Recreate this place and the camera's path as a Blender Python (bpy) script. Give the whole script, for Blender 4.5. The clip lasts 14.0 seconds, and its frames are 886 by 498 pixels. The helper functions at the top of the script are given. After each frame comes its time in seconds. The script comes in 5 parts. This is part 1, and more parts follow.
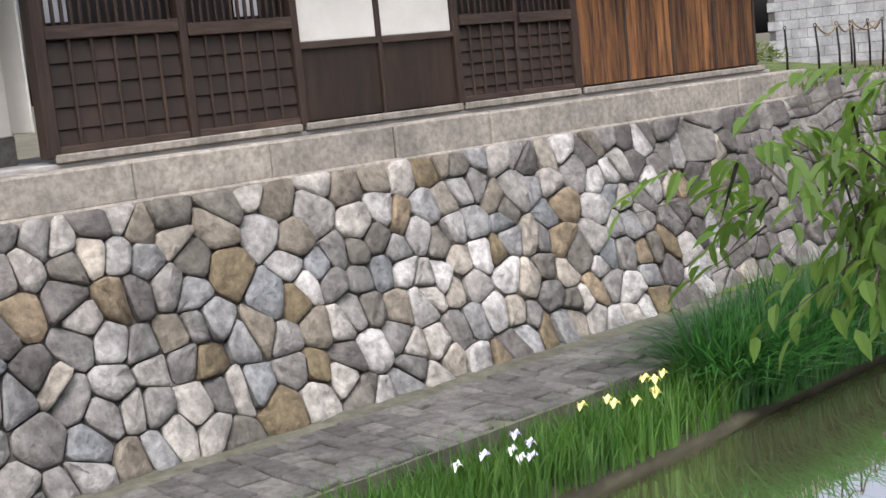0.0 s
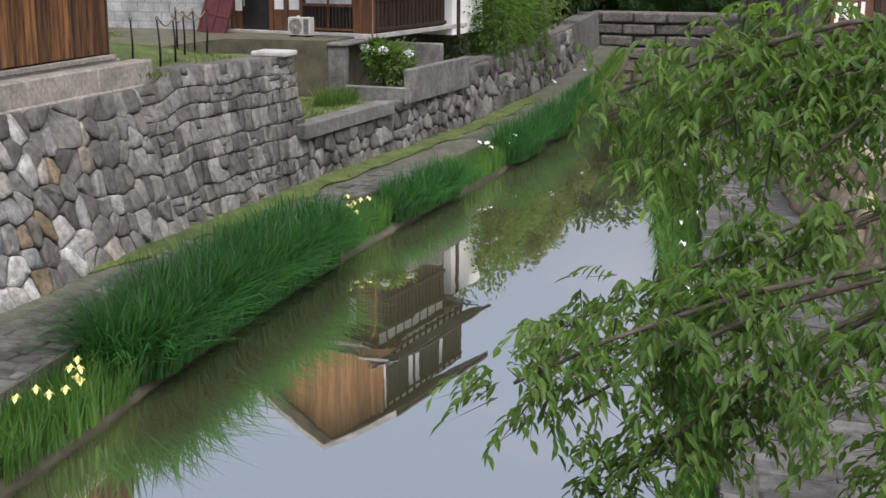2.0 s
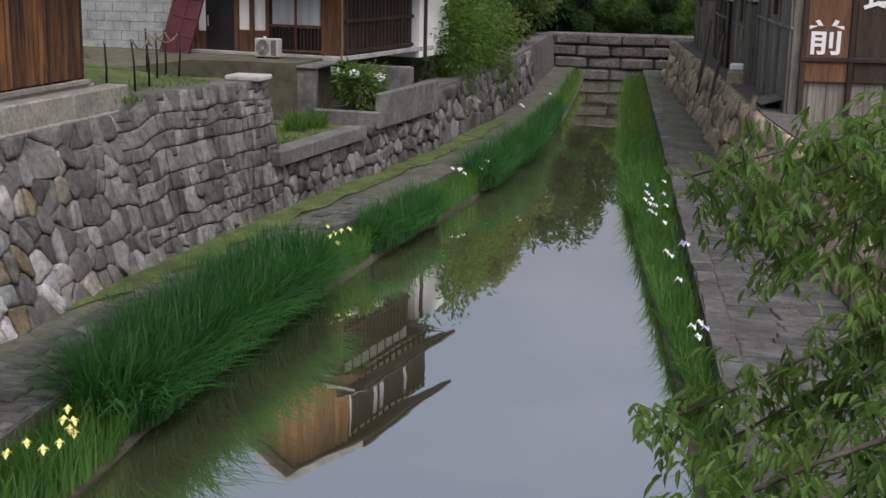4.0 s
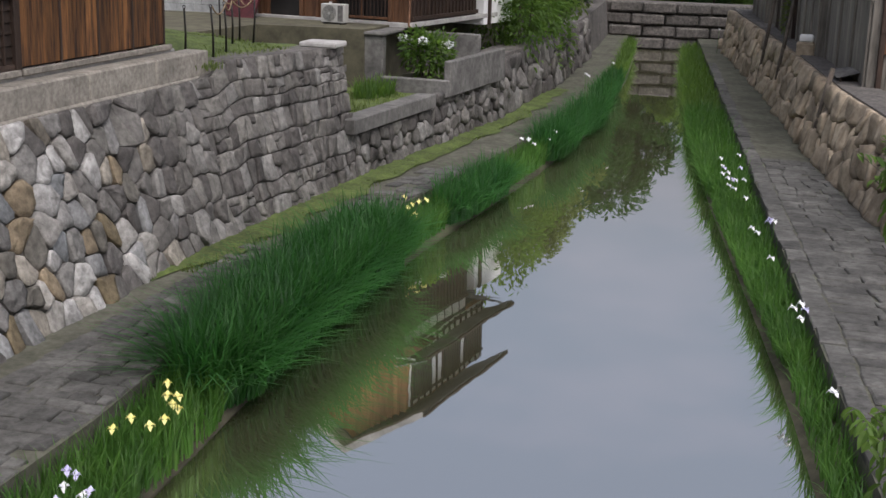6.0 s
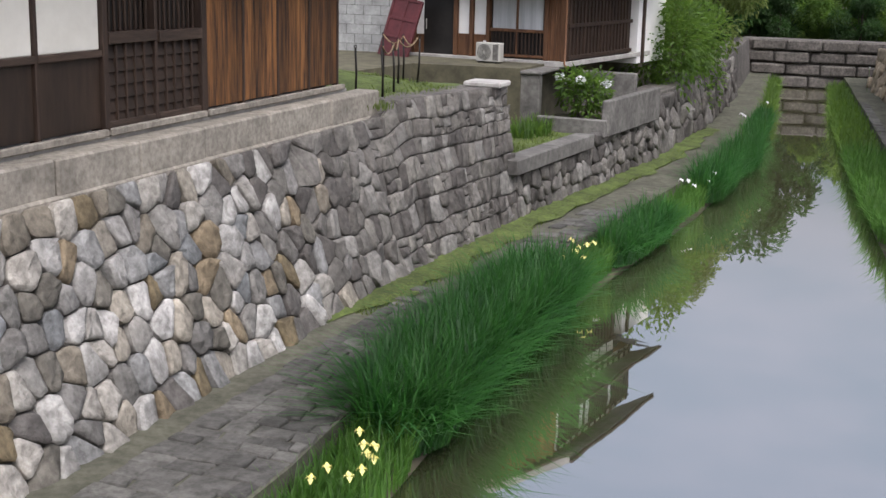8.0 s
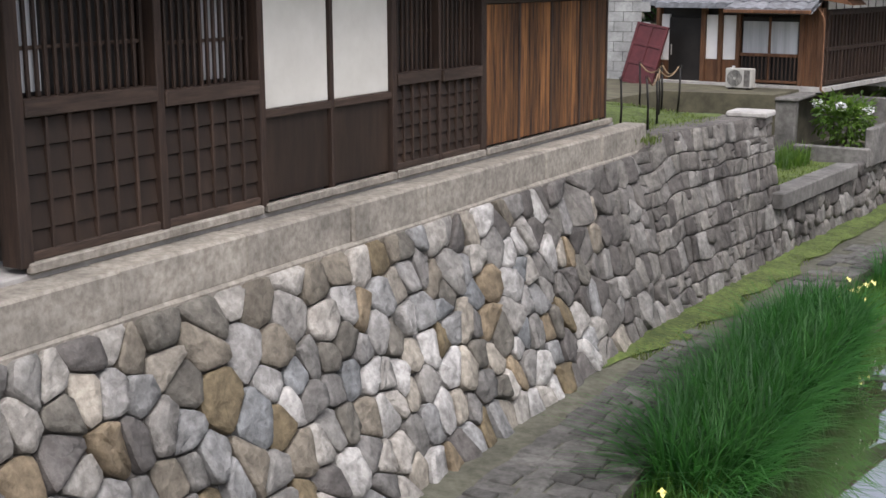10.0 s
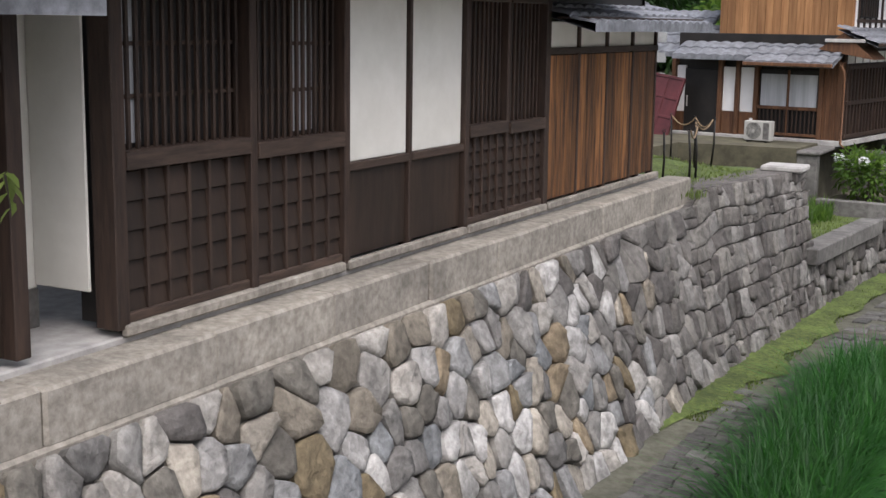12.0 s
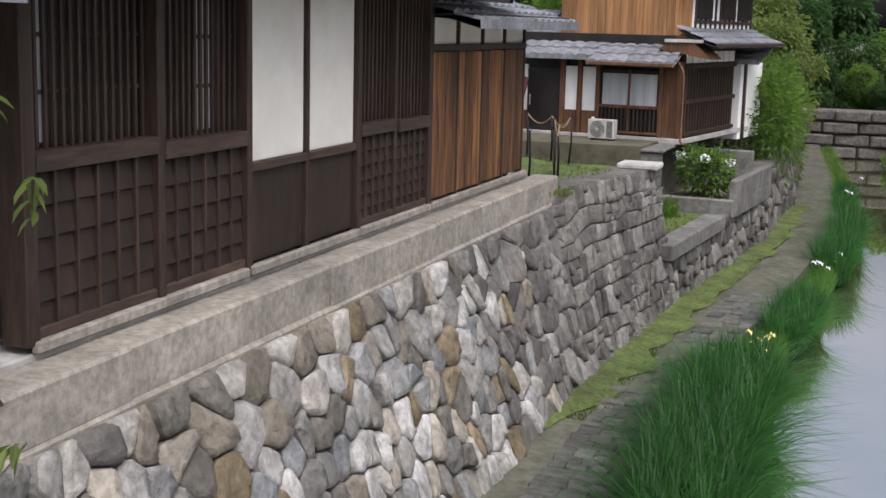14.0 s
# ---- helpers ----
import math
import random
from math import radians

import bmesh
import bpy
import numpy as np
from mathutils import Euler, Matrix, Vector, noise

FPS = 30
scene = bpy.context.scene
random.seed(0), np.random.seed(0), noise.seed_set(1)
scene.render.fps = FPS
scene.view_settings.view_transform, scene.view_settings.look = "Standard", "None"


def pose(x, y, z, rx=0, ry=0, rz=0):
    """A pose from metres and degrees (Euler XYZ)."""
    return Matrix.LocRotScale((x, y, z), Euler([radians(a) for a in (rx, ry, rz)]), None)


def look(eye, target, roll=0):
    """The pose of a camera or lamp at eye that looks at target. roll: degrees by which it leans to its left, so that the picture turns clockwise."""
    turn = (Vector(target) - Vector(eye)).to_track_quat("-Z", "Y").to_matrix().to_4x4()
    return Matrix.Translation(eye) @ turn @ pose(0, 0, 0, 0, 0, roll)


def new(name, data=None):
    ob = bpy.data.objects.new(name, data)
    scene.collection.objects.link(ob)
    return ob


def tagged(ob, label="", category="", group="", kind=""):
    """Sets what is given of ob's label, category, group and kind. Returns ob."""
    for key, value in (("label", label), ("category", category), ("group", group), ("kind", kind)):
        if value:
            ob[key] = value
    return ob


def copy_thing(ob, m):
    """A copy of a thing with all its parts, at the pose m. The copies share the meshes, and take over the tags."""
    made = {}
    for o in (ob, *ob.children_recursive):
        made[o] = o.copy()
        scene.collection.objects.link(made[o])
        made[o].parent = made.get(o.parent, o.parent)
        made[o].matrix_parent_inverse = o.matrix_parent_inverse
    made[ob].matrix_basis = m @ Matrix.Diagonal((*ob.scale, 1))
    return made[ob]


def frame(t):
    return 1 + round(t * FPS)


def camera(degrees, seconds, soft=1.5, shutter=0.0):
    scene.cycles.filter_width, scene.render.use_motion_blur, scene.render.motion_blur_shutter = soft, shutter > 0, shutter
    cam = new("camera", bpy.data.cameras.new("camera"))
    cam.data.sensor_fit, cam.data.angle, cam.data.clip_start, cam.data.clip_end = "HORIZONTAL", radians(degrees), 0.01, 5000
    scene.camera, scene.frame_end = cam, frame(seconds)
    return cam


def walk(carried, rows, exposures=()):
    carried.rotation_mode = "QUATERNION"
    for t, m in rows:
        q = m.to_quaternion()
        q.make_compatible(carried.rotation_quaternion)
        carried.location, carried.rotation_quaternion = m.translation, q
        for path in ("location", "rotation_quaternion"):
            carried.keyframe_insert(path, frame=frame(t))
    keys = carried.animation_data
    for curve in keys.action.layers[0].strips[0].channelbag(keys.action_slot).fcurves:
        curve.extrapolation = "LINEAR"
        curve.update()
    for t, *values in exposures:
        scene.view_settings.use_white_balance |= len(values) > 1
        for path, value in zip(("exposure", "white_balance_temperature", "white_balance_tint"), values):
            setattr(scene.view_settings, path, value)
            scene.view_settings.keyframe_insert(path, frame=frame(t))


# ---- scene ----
cam = camera(38.0, 14.0)
PATH = [
    (0, (9.079, -12.776, 0.439), (7.569, -11.496, 0.153), -5.7),
    (0.5, (8.767, -12.805, 0.641), (7.559, -11.257, 0.262), -4.2),
    (1, (8.752, -13.062, 0.943), (7.809, -11.354, 0.503), -2.7),
    (1.5, (8.806, -13.771, 1.247), (8.092, -11.961, 0.782), -1.0),
    (2, (8.763, -14.564, 1.425), (8.209, -12.699, 0.963), 0.2),
    (4.5, (7.761, -14.139, 1.545), (7.309, -12.241, 1.106), 1.3),
    (5, (7.563, -14.086, 1.523), (7.119, -12.187, 1.08), 1.5),
    (5.5, (7.452, -14.092, 1.54), (6.988, -12.205, 1.068), 1.6),
    (6, (7.324, -14.12, 1.553), (6.822, -12.247, 1.061), 1.7),
    (6.5, (7.173, -14.119, 1.549), (6.636, -12.256, 1.056), 1.6),
    (7, (7.003, -14.103, 1.569), (6.428, -12.248, 1.09), 1.7),
    (7.5, (6.811, -14.05, 1.57), (6.188, -12.206, 1.11), 1.7),
    (8, (6.598, -14.0, 1.545), (5.919, -12.171, 1.103), 1.3),
    (8.5, (6.435, -13.972, 1.528), (5.687, -12.166, 1.101), 0.6),
    (9, (6.186, -13.886, 1.538), (5.36, -12.113, 1.12), 0.0),
    (9.2, (6.081, -13.858, 1.558), (5.219, -12.103, 1.14), -0.2),
    (11.3, (5.101, -13.969, 1.742), (4.091, -12.292, 1.33), 0.3),
    (11.5, (5.009, -14.023, 1.727), (4.025, -12.328, 1.33), -0.1),
    (12, (4.738, -13.924, 1.688), (3.816, -12.184, 1.339), 0.8),
    (12.5, (4.61, -13.921, 1.677), (3.74, -12.147, 1.367), 0.9),
    (13, (4.513, -13.996, 1.654), (3.701, -12.192, 1.36), 0.6),
    (13.5, (4.275, -14.018, 1.638), (3.541, -12.185, 1.325), 0.8),
    (14, (4.003, -13.92, 1.646), (3.35, -12.061, 1.301), 1.4),
]
K = 1.15  # plan units to metres


def V3(p):
    return Vector(p) * K


LIGHT = [(0, 0.85), (2, 0.45), (4.5, -0.1), (6, 0.05), (7.5, 0.35), (9, 0.5), (11.5, 0.4), (14, 0.4)]
walk(cam, [(t, look(V3(eye), V3(target), roll)) for t, eye, target, roll in PATH], [(t, stops, 6000, 12) for t, stops in LIGHT])

# ---- light ----
world = bpy.data.worlds.new("world")
scene.world = world
world.use_nodes = True
wn = world.node_tree
sky = wn.nodes.new("ShaderNodeTexSky")
sky.sky_type, sky.sun_disc = "NISHITA", False
sky.sun_elevation, sky.sun_rotation, sky.air_density, sky.dust_density = radians(60), radians(140), 1.0, 9.0
veil = wn.nodes.new("ShaderNodeHueSaturation")  # thin overcast
veil.inputs["Saturation"].default_value, veil.inputs["Value"].default_value = 0.5, 1.12
wn.links.new(sky.outputs[0], veil.inputs["Color"])
cloud_map, cloud_noise, cloud_ramp, cloud_mix = (wn.nodes.new(k) for k in ("ShaderNodeMapping", "ShaderNodeTexNoise", "ShaderNodeValToRGB", "ShaderNodeMix"))
cloud_map.inputs["Scale"].default_value = (1.0, 1.0, 3.5)
cloud_noise.inputs["Scale"].default_value, cloud_noise.inputs["Detail"].default_value = 2.2, 5
cloud_ramp.color_ramp.elements[0].position, cloud_ramp.color_ramp.elements[1].position = 0.5, 0.72
cloud_ramp.color_ramp.elements[0].color, cloud_ramp.color_ramp.elements[1].color = (1, 1, 1, 1), (1.45, 1.26, 1.2, 1)
cloud_mix.data_type, cloud_mix.blend_type = "RGBA", "MULTIPLY"
cloud_mix.inputs[0].default_value = 1
wn.links.new(wn.nodes.new("ShaderNodeTexCoord").outputs["Generated"], cloud_map.inputs[0])
wn.links.new(cloud_map.outputs[0], cloud_noise.inputs[0])
wn.links.new(cloud_noise.outputs[0], cloud_ramp.inputs[0])
wn.links.new(veil.outputs[0], cloud_mix.inputs[6])
wn.links.new(cloud_ramp.outputs[0], cloud_mix.inputs[7])
wn.links.new(cloud_mix.outputs[2], wn.nodes["Background"].inputs[0])
wn.nodes["Background"].inputs[1].default_value = 0.15
sun_data = bpy.data.lights.new("sun", "SUN")
sun_data.energy, sun_data.angle, sun_data.color = 0.5, radians(50), (1.0, 0.96, 0.9)
sun = new("sun", sun_data)
sun.matrix_world = look((16.1, -19.15, 43.3), (0, 0, 0))


# ---- materials ----
def material(name, a, b, scale=6.0, rough=0.8, bump=0.3, metal=0.0, stretch=(1, 1, 1), palette=None, vary=0.0, coarse=0.35, spec=0.4, island=False, fine=1.0):
    m = bpy.data.materials.new(name)
    m.use_nodes = True
    n, l = m.node_tree.nodes, m.node_tree.links
    p = n["Principled BSDF"]
    p.inputs["Roughness"].default_value, p.inputs["Metallic"].default_value = rough, metal
    p.inputs["Specular IOR Level"].default_value = spec
    tc, mp = n.new("ShaderNodeTexCoord"), n.new("ShaderNodeMapping")
    mp.inputs["Scale"].default_value = stretch
    l.new(tc.outputs["Object"], mp.inputs[0])
    n1, n2 = n.new("ShaderNodeTexNoise"), n.new("ShaderNodeTexNoise")
    n1.inputs["Scale"].default_value, n1.inputs["Detail"].default_value, n1.inputs["Roughness"].default_value = scale, 6, 0.65
    n2.inputs["Scale"].default_value, n2.inputs["Detail"].default_value = scale * 0.17, 3
    for q in (n1, n2):
        l.new(mp.outputs[0], q.inputs[0])
    ramp = n.new("ShaderNodeValToRGB")
    ramp.color_ramp.elements[0].position, ramp.color_ramp.elements[1].position = 0.36, 0.66
    ramp.color_ramp.elements[0].color, ramp.color_ramp.elements[1].color = (*a, 1), (*b, 1)
    l.new(n1.outputs[0], ramp.inputs[0])
    out = ramp.outputs[0]
    if palette or vary:
        if island:
            r = n.new("ShaderNodeNewGeometry").outputs["Random Per Island"]
        else:
            r = n.new("ShaderNodeObjectInfo").outputs["Random"]
        pr = n.new("ShaderNodeValToRGB")
        cols = palette or [tuple(1 - vary for _ in range(3)), (1, 1, 1)]
        while len(pr.color_ramp.elements) < len(cols):
            pr.color_ramp.elements.new(0.5)
        pr.color_ramp.interpolation = "CONSTANT" if palette else "LINEAR"
        for i, c in enumerate(cols):
            pr.color_ramp.elements[i].position = i / len(cols) if palette else i / (len(cols) - 1)
            pr.color_ramp.elements[i].color = (*c, 1)
        l.new(r, pr.inputs[0])
        mx = n.new("ShaderNodeMix")
        mx.data_type, mx.blend_type = "RGBA", "MULTIPLY"
        mx.inputs[0].default_value = 1
        l.new(out, mx.inputs[6]), l.new(pr.outputs[0], mx.inputs[7])
        out = mx.outputs[2]
    if coarse:
        mr = n.new("ShaderNodeMapRange")
        mr.inputs[1].default_value, mr.inputs[2].default_value = 0.3, 0.7
        mr.inputs[3].default_value, mr.inputs[4].default_value = 1 - coarse, 1 + coarse * 0.4
        l.new(n2.outputs[0], mr.inputs[0])
        mx2 = n.new("ShaderNodeMix")
        mx2.data_type, mx2.blend_type = "RGBA", "MULTIPLY"
        mx2.inputs[0].default_value = 1
        l.new(out, mx2.inputs[6]), l.new(mr.outputs[0], mx2.inputs[7])
        out = mx2.outputs[2]
    l.new(out, p.inputs["Base Color"])
    if bump:
        bp = n.new("ShaderNodeBump")
        bp.inputs["Strength"].default_value, bp.inputs["Distance"].default_value = bump, 0.02 * fine
        l.new(n1.outputs[0], bp.inputs["Height"]), l.new(bp.outputs[0], p.inputs["Normal"])
    return m


def leaf_material(name, a, b, c, scale=1.2):
    m = material(name, a, b, scale, 0.55, 0, palette=None, vary=0.55, coarse=0.4, spec=0.3, island=True)
    n, l = m.node_tree.nodes, m.node_tree.links
    p, o = n["Principled BSDF"], n["Material Output"]
    tr = n.new("ShaderNodeBsdfTranslucent")
    tr.inputs[0].default_value = (*c, 1)
    ms = n.new("ShaderNodeMixShader")
    ms.inputs[0].default_value = 0.42
    l.new(p.outputs[0], ms.inputs[1]), l.new(tr.outputs[0], ms.inputs[2]), l.new(ms.outputs[0], o.inputs[0])
    return m


STONES = [(1.0, 0.99, 0.97), (0.42, 0.41, 0.40), (0.80, 0.74, 0.64), (0.58, 0.57, 0.55), (1.08, 1.07, 1.06), (0.62, 0.50, 0.34), (0.50, 0.49, 0.47), (0.86, 0.83, 0.78), (0.34, 0.32, 0.31),
          (0.74, 0.73, 0.72), (0.42, 0.34, 0.21), (0.64, 0.65, 0.66), (0.92, 0.88, 0.82), (0.54, 0.57, 0.60), (0.68, 0.66, 0.63), (0.36, 0.34, 0.30), (0.97, 0.96, 0.95), (0.50, 0.45, 0.37)]
DARK_STONES = [(0.62, 0.60, 0.58), (0.38, 0.36, 0.35), (0.8, 0.79, 0.77), (0.48, 0.46, 0.44), (0.33, 0.31, 0.30), (0.55, 0.53, 0.51), (0.7, 0.68, 0.64), (0.42, 0.40, 0.38)]
M_STONE = material("rubble_stone", (0.25, 0.243, 0.23), (0.5, 0.49, 0.472), 11, 0.9, 1.0, palette=STONES, coarse=0.45, fine=1.8)
M_STONE_DARK = material("grey_rubble_stone", (0.177, 0.171, 0.161), (0.341, 0.331, 0.314), 11, 0.9, 1.0, palette=DARK_STONES, coarse=0.45, fine=1.8)
M_TAN = material("tan_rubble_stone", (0.288, 0.224, 0.152), (0.496, 0.416, 0.304), 6, 0.9, 0.7, vary=0.4, coarse=0.4, fine=1.5)
M_MORTAR = material("dark_joint", (0.06, 0.055, 0.05), (0.16, 0.145, 0.13), 10, 0.95, 0.5)
M_KERB = material("weathered_granite", (0.22, 0.198, 0.165), (0.37, 0.34, 0.29), 14, 0.9, 0.6, vary=0.15, coarse=0.3)
M_CONC = material("weathered_concrete", (0.098, 0.093, 0.085), (0.176, 0.169, 0.157), 8, 0.92, 0.4, coarse=0.45)
M_PALE = material("pale_concrete", (0.350, 0.336, 0.315), (0.462, 0.448, 0.420), 10, 0.9, 0.3)
M_SLAB = material("paving_slab", (0.07, 0.068, 0.06), (0.155, 0.15, 0.138), 9, 0.9, 0.7, vary=0.45, coarse=0.4)
M_PATH = material("earth_and_moss", (0.06, 0.06, 0.04), (0.115, 0.113, 0.085), 7, 0.95, 0.6, coarse=0.4)
M_MOSS = material("moss_and_short_grass", (0.045, 0.07, 0.014), (0.115, 0.145, 0.036), 16, 0.95, 0.9, coarse=0.5)
M_GROUND = material("soil", (0.06, 0.055, 0.035), (0.12, 0.11, 0.07), 3, 0.95, 0.5)
M_WOOD = material("dark_stained_wood", (0.027, 0.016, 0.011), (0.060, 0.036, 0.024), 5, 0.65, 0.3, stretch=(6, 6, 0.6), vary=0.25)
M_WOOD_H = material("dark_stained_rail", (0.036, 0.023, 0.016), (0.085, 0.055, 0.039), 5, 0.65, 0.3, stretch=(6, 0.6, 6), vary=0.25)
M_PANEL = material("black_brown_panel", (0.021, 0.013, 0.008), (0.038, 0.023, 0.015), 3, 0.6, 0.2, stretch=(3, 3, 0.6), vary=0.15)
M_SHUTTER = material("sun_bleached_shutter_board", (0.034, 0.015, 0.008), (0.36, 0.16, 0.05), 3.5, 0.7, 0.4, stretch=(5, 5, 0.35), vary=0.55, coarse=0.5)
M_ORANGE = material("orange_cedar_cladding", (0.300, 0.143, 0.056), (0.465, 0.247, 0.105), 3, 0.7, 0.3, stretch=(6, 6, 0.4), vary=0.25)
M_BROWN = material("brown_timber", (0.098, 0.045, 0.021), (0.189, 0.091, 0.042), 4, 0.7, 0.3, stretch=(5, 5, 0.5), vary=0.2)
M_GREYWOOD = material("grey_weathered_board", (0.16, 0.145, 0.12), (0.33, 0.30, 0.255), 4, 0.85, 0.4, stretch=(5, 5, 0.4), vary=0.3)
M_PLASTER = material("cream_plaster", (0.595, 0.578, 0.518), (0.663, 0.646, 0.586), 2.5, 0.85, 0.1, coarse=0.06)
M_WHITE = material("white_plaster", (0.8, 0.79, 0.77), (0.86, 0.85, 0.83), 3, 0.85, 0.05, coarse=0.06)
M_TILE = material("grey_clay_tile", (0.115, 0.12, 0.13), (0.235, 0.245, 0.265), 8, 0.55, 0.3, coarse=0.3)
M_BLOCK = material("concrete_block", (0.320, 0.328, 0.320), (0.416, 0.424, 0.416), 14, 0.95, 0.4, vary=0.15)
M_IRON = material("black_iron", (0.015, 0.015, 0.015), (0.04, 0.035, 0.03), 12, 0.5, 0.2, metal=0.6)
M_ROPE = material("brown_rope", (0.16, 0.11, 0.06), (0.28, 0.2, 0.12), 40, 0.9, 0.3)
M_RED = material("dark_red_metal", (0.066, 0.015, 0.017), (0.102, 0.024, 0.027), 6, 0.5, 0.1)
M_AC = material("cream_enamel", (0.385, 0.378, 0.343), (0.434, 0.427, 0.392), 4, 0.4, 0.0, coarse=0.15)
# shade of unlit rooms put into a near-black colour; the front door shares it
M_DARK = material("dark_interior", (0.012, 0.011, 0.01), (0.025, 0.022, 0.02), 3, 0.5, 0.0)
M_CURTAIN = material("white_curtain", (0.434, 0.448, 0.462), (0.518, 0.532, 0.546), 3, 0.8, 0.1, stretch=(8, 8, 0.5))
M_BARK = material("dark_bark", (0.05, 0.04, 0.03), (0.12, 0.1, 0.08), 20, 0.9, 0.6)
M_LEAF = leaf_material("bright_green_leaf", (0.04, 0.09, 0.015), (0.115, 0.195, 0.035), (0.24, 0.40, 0.06))
M_LEAF_D = leaf_material("dark_green_leaf", (0.025, 0.06, 0.018), (0.06, 0.12, 0.035), (0.08, 0.18, 0.04))
M_LEAF_Y = leaf_material("yellow_green_leaf", (0.10, 0.15, 0.035), (0.19, 0.24, 0.06), (0.25, 0.33, 0.08))
M_BLADE = leaf_material("iris_blade", (0.02, 0.085, 0.02), (0.06, 0.17, 0.035), (0.07, 0.24, 0.04), 2.0)
M_BLADE_Y = leaf_material("young_blade", (0.05, 0.13, 0.02), (0.11, 0.22, 0.035), (0.14, 0.32, 0.05), 2.0)
M_YELLOW = material("yellow_petal", (0.75, 0.68, 0.18), (0.85, 0.8, 0.35), 10, 0.6, 0)
M_PETAL = material("white_petal", (0.8, 0.8, 0.8), (0.88, 0.88, 0.9), 10, 0.6, 0)
M_LILAC = material("lilac_petal", (0.45, 0.42, 0.65), (0.7, 0.68, 0.85), 10, 0.6, 0)

M_WATER = bpy.data.materials.new("murky_water")
M_WATER.use_nodes = True
wm = M_WATER.node_tree
wp = wm.nodes["Principled BSDF"]
wp.inputs["Base Color"].default_value = (0.085, 0.08, 0.045, 1)
wp.inputs["Roughness"].default_value, wp.inputs["IOR"].default_value = 0.015, 13.0
wtc, wmap, wns, wbp = (wm.nodes.new(k) for k in ("ShaderNodeTexCoord", "ShaderNodeMapping", "ShaderNodeTexNoise", "ShaderNodeBump"))
wmap.inputs["Scale"].default_value = (1, 0.5, 1)
wns.inputs["Scale"].default_value, wns.inputs["Detail"].default_value = 1.6, 2
wbp.inputs["Strength"].default_value, wbp.inputs["Distance"].default_value = 0.05, 0.03
wm.links.new(wtc.outputs["Object"], wmap.inputs[0])
wm.links.new(wmap.outputs[0], wns.inputs[0])
wm.links.new(wns.outputs[0], wbp.inputs["Height"])
wm.links.new(wbp.outputs[0], wp.inputs["Normal"])


# ---- builders ----
def mk(name, verts, faces, mat, parent=None, label="", smooth=False):
    me = bpy.data.meshes.new(name)
    me.from_pydata([tuple(c * K for c in v) for v in verts], [], faces)
    me.materials.append(mat)
    if smooth:
        me.polygons.foreach_set("use_smooth", [True] * len(me.polygons))
    me.update()
    ob = new(name, me)
    if parent:
        ob.parent = parent
    return tagged(ob, label)


def thing(name, loc, label, category, group="", rz=0.0, kind=""):
    ob = new(name)
    ob.matrix_basis = pose(*V3(loc), 0, 0, rz)
    return tagged(ob, label, category, group, kind)


def box_data(x0, y0, z0, x1, y1, z1, c=0.008):
    """A box with chamfered edges: 24 corners."""
    c = min(c, 0.3 * min(x1 - x0, y1 - y0, z1 - z0))
    lo, hi = (x0, y0, z0), (x1, y1, z1)
    verts, idx = [], {}
    for sx in (0, 1):
        for sy in (0, 1):
            for sz in (0, 1):
                s = (sx, sy, sz)
                for ax in range(3):
                    p = [(hi[i] if s[i] else lo[i]) if i == ax else (hi[i] - c if s[i] else lo[i] + c) for i in range(3)]
                    idx[s, ax] = len(verts)
                    verts.append(tuple(p))
    faces = []
    for ax in range(3):
        a, b = (ax + 1) % 3, (ax + 2) % 3
        for side in (0, 1):
            ring = []
            for u, v in ((0, 0), (1, 0), (1, 1), (0, 1)):
                s = [0, 0, 0]
                s[ax], s[a], s[b] = side, u, v
                ring.append(idx[tuple(s), ax])
            faces.append(ring if side else ring[::-1])
        for u in (0, 1):
            for v in (0, 1):
                s0, s1 = [0, 0, 0], [0, 0, 0]
                s0[a] = s1[a] = u
                s0[b] = s1[b] = v
                s1[ax] = 1
                q = [idx[tuple(s0), a], idx[tuple(s1), a], idx[tuple(s1), b], idx[tuple(s0), b]]
                faces.append(q if u == v else q[::-1])
    for s in [(i, j, k) for i in (0, 1) for j in (0, 1) for k in (0, 1)]:
        t = [idx[s, 0], idx[s, 1], idx[s, 2]]
        faces.append(t if sum(s) % 2 else t[::-1])
    return verts, faces


def box(name, b, mat, parent=None, label="", c=0.008):
    return mk(name, *box_data(*b, c), mat, parent, label)


def boxes(name, bs, mat, parent=None, label="", c=0.008):
    vs, fs = [], []
    for b in bs:
        v, f = box_data(*b, c)
        fs += [[i + len(vs) for i in q] for q in f]
        vs += v
    return mk(name, vs, fs, mat, parent, label)


def tube(name, pts, r0, r1, mat, parent=None, label="", n=7):
    vs, fs = [], []
    pts = [Vector(p) for p in pts]
    for i, p in enumerate(pts):
        d = (pts[min(i + 1, len(pts) - 1)] - pts[max(i - 1, 0)]).normalized()
        a = d.cross(Vector((0.3, 0.2, 0.93))).normalized()
        b = d.cross(a)
        r = r0 + (r1 - r0) * i / (len(pts) - 1)
        vs += [tuple(p + r * (math.cos(k * math.tau / n) * a + math.sin(k * math.tau / n) * b)) for k in range(n)]
    for i in range(len(pts) - 1):
        fs += [[i * n + k, i * n + (k + 1) % n, i * n + n + (k + 1) % n, i * n + n + k] for k in range(n)]
    fs += [list(range(n))[::-1], list(range(len(vs) - n, len(vs)))]
    return mk(name, vs, fs, mat, parent, label, True)


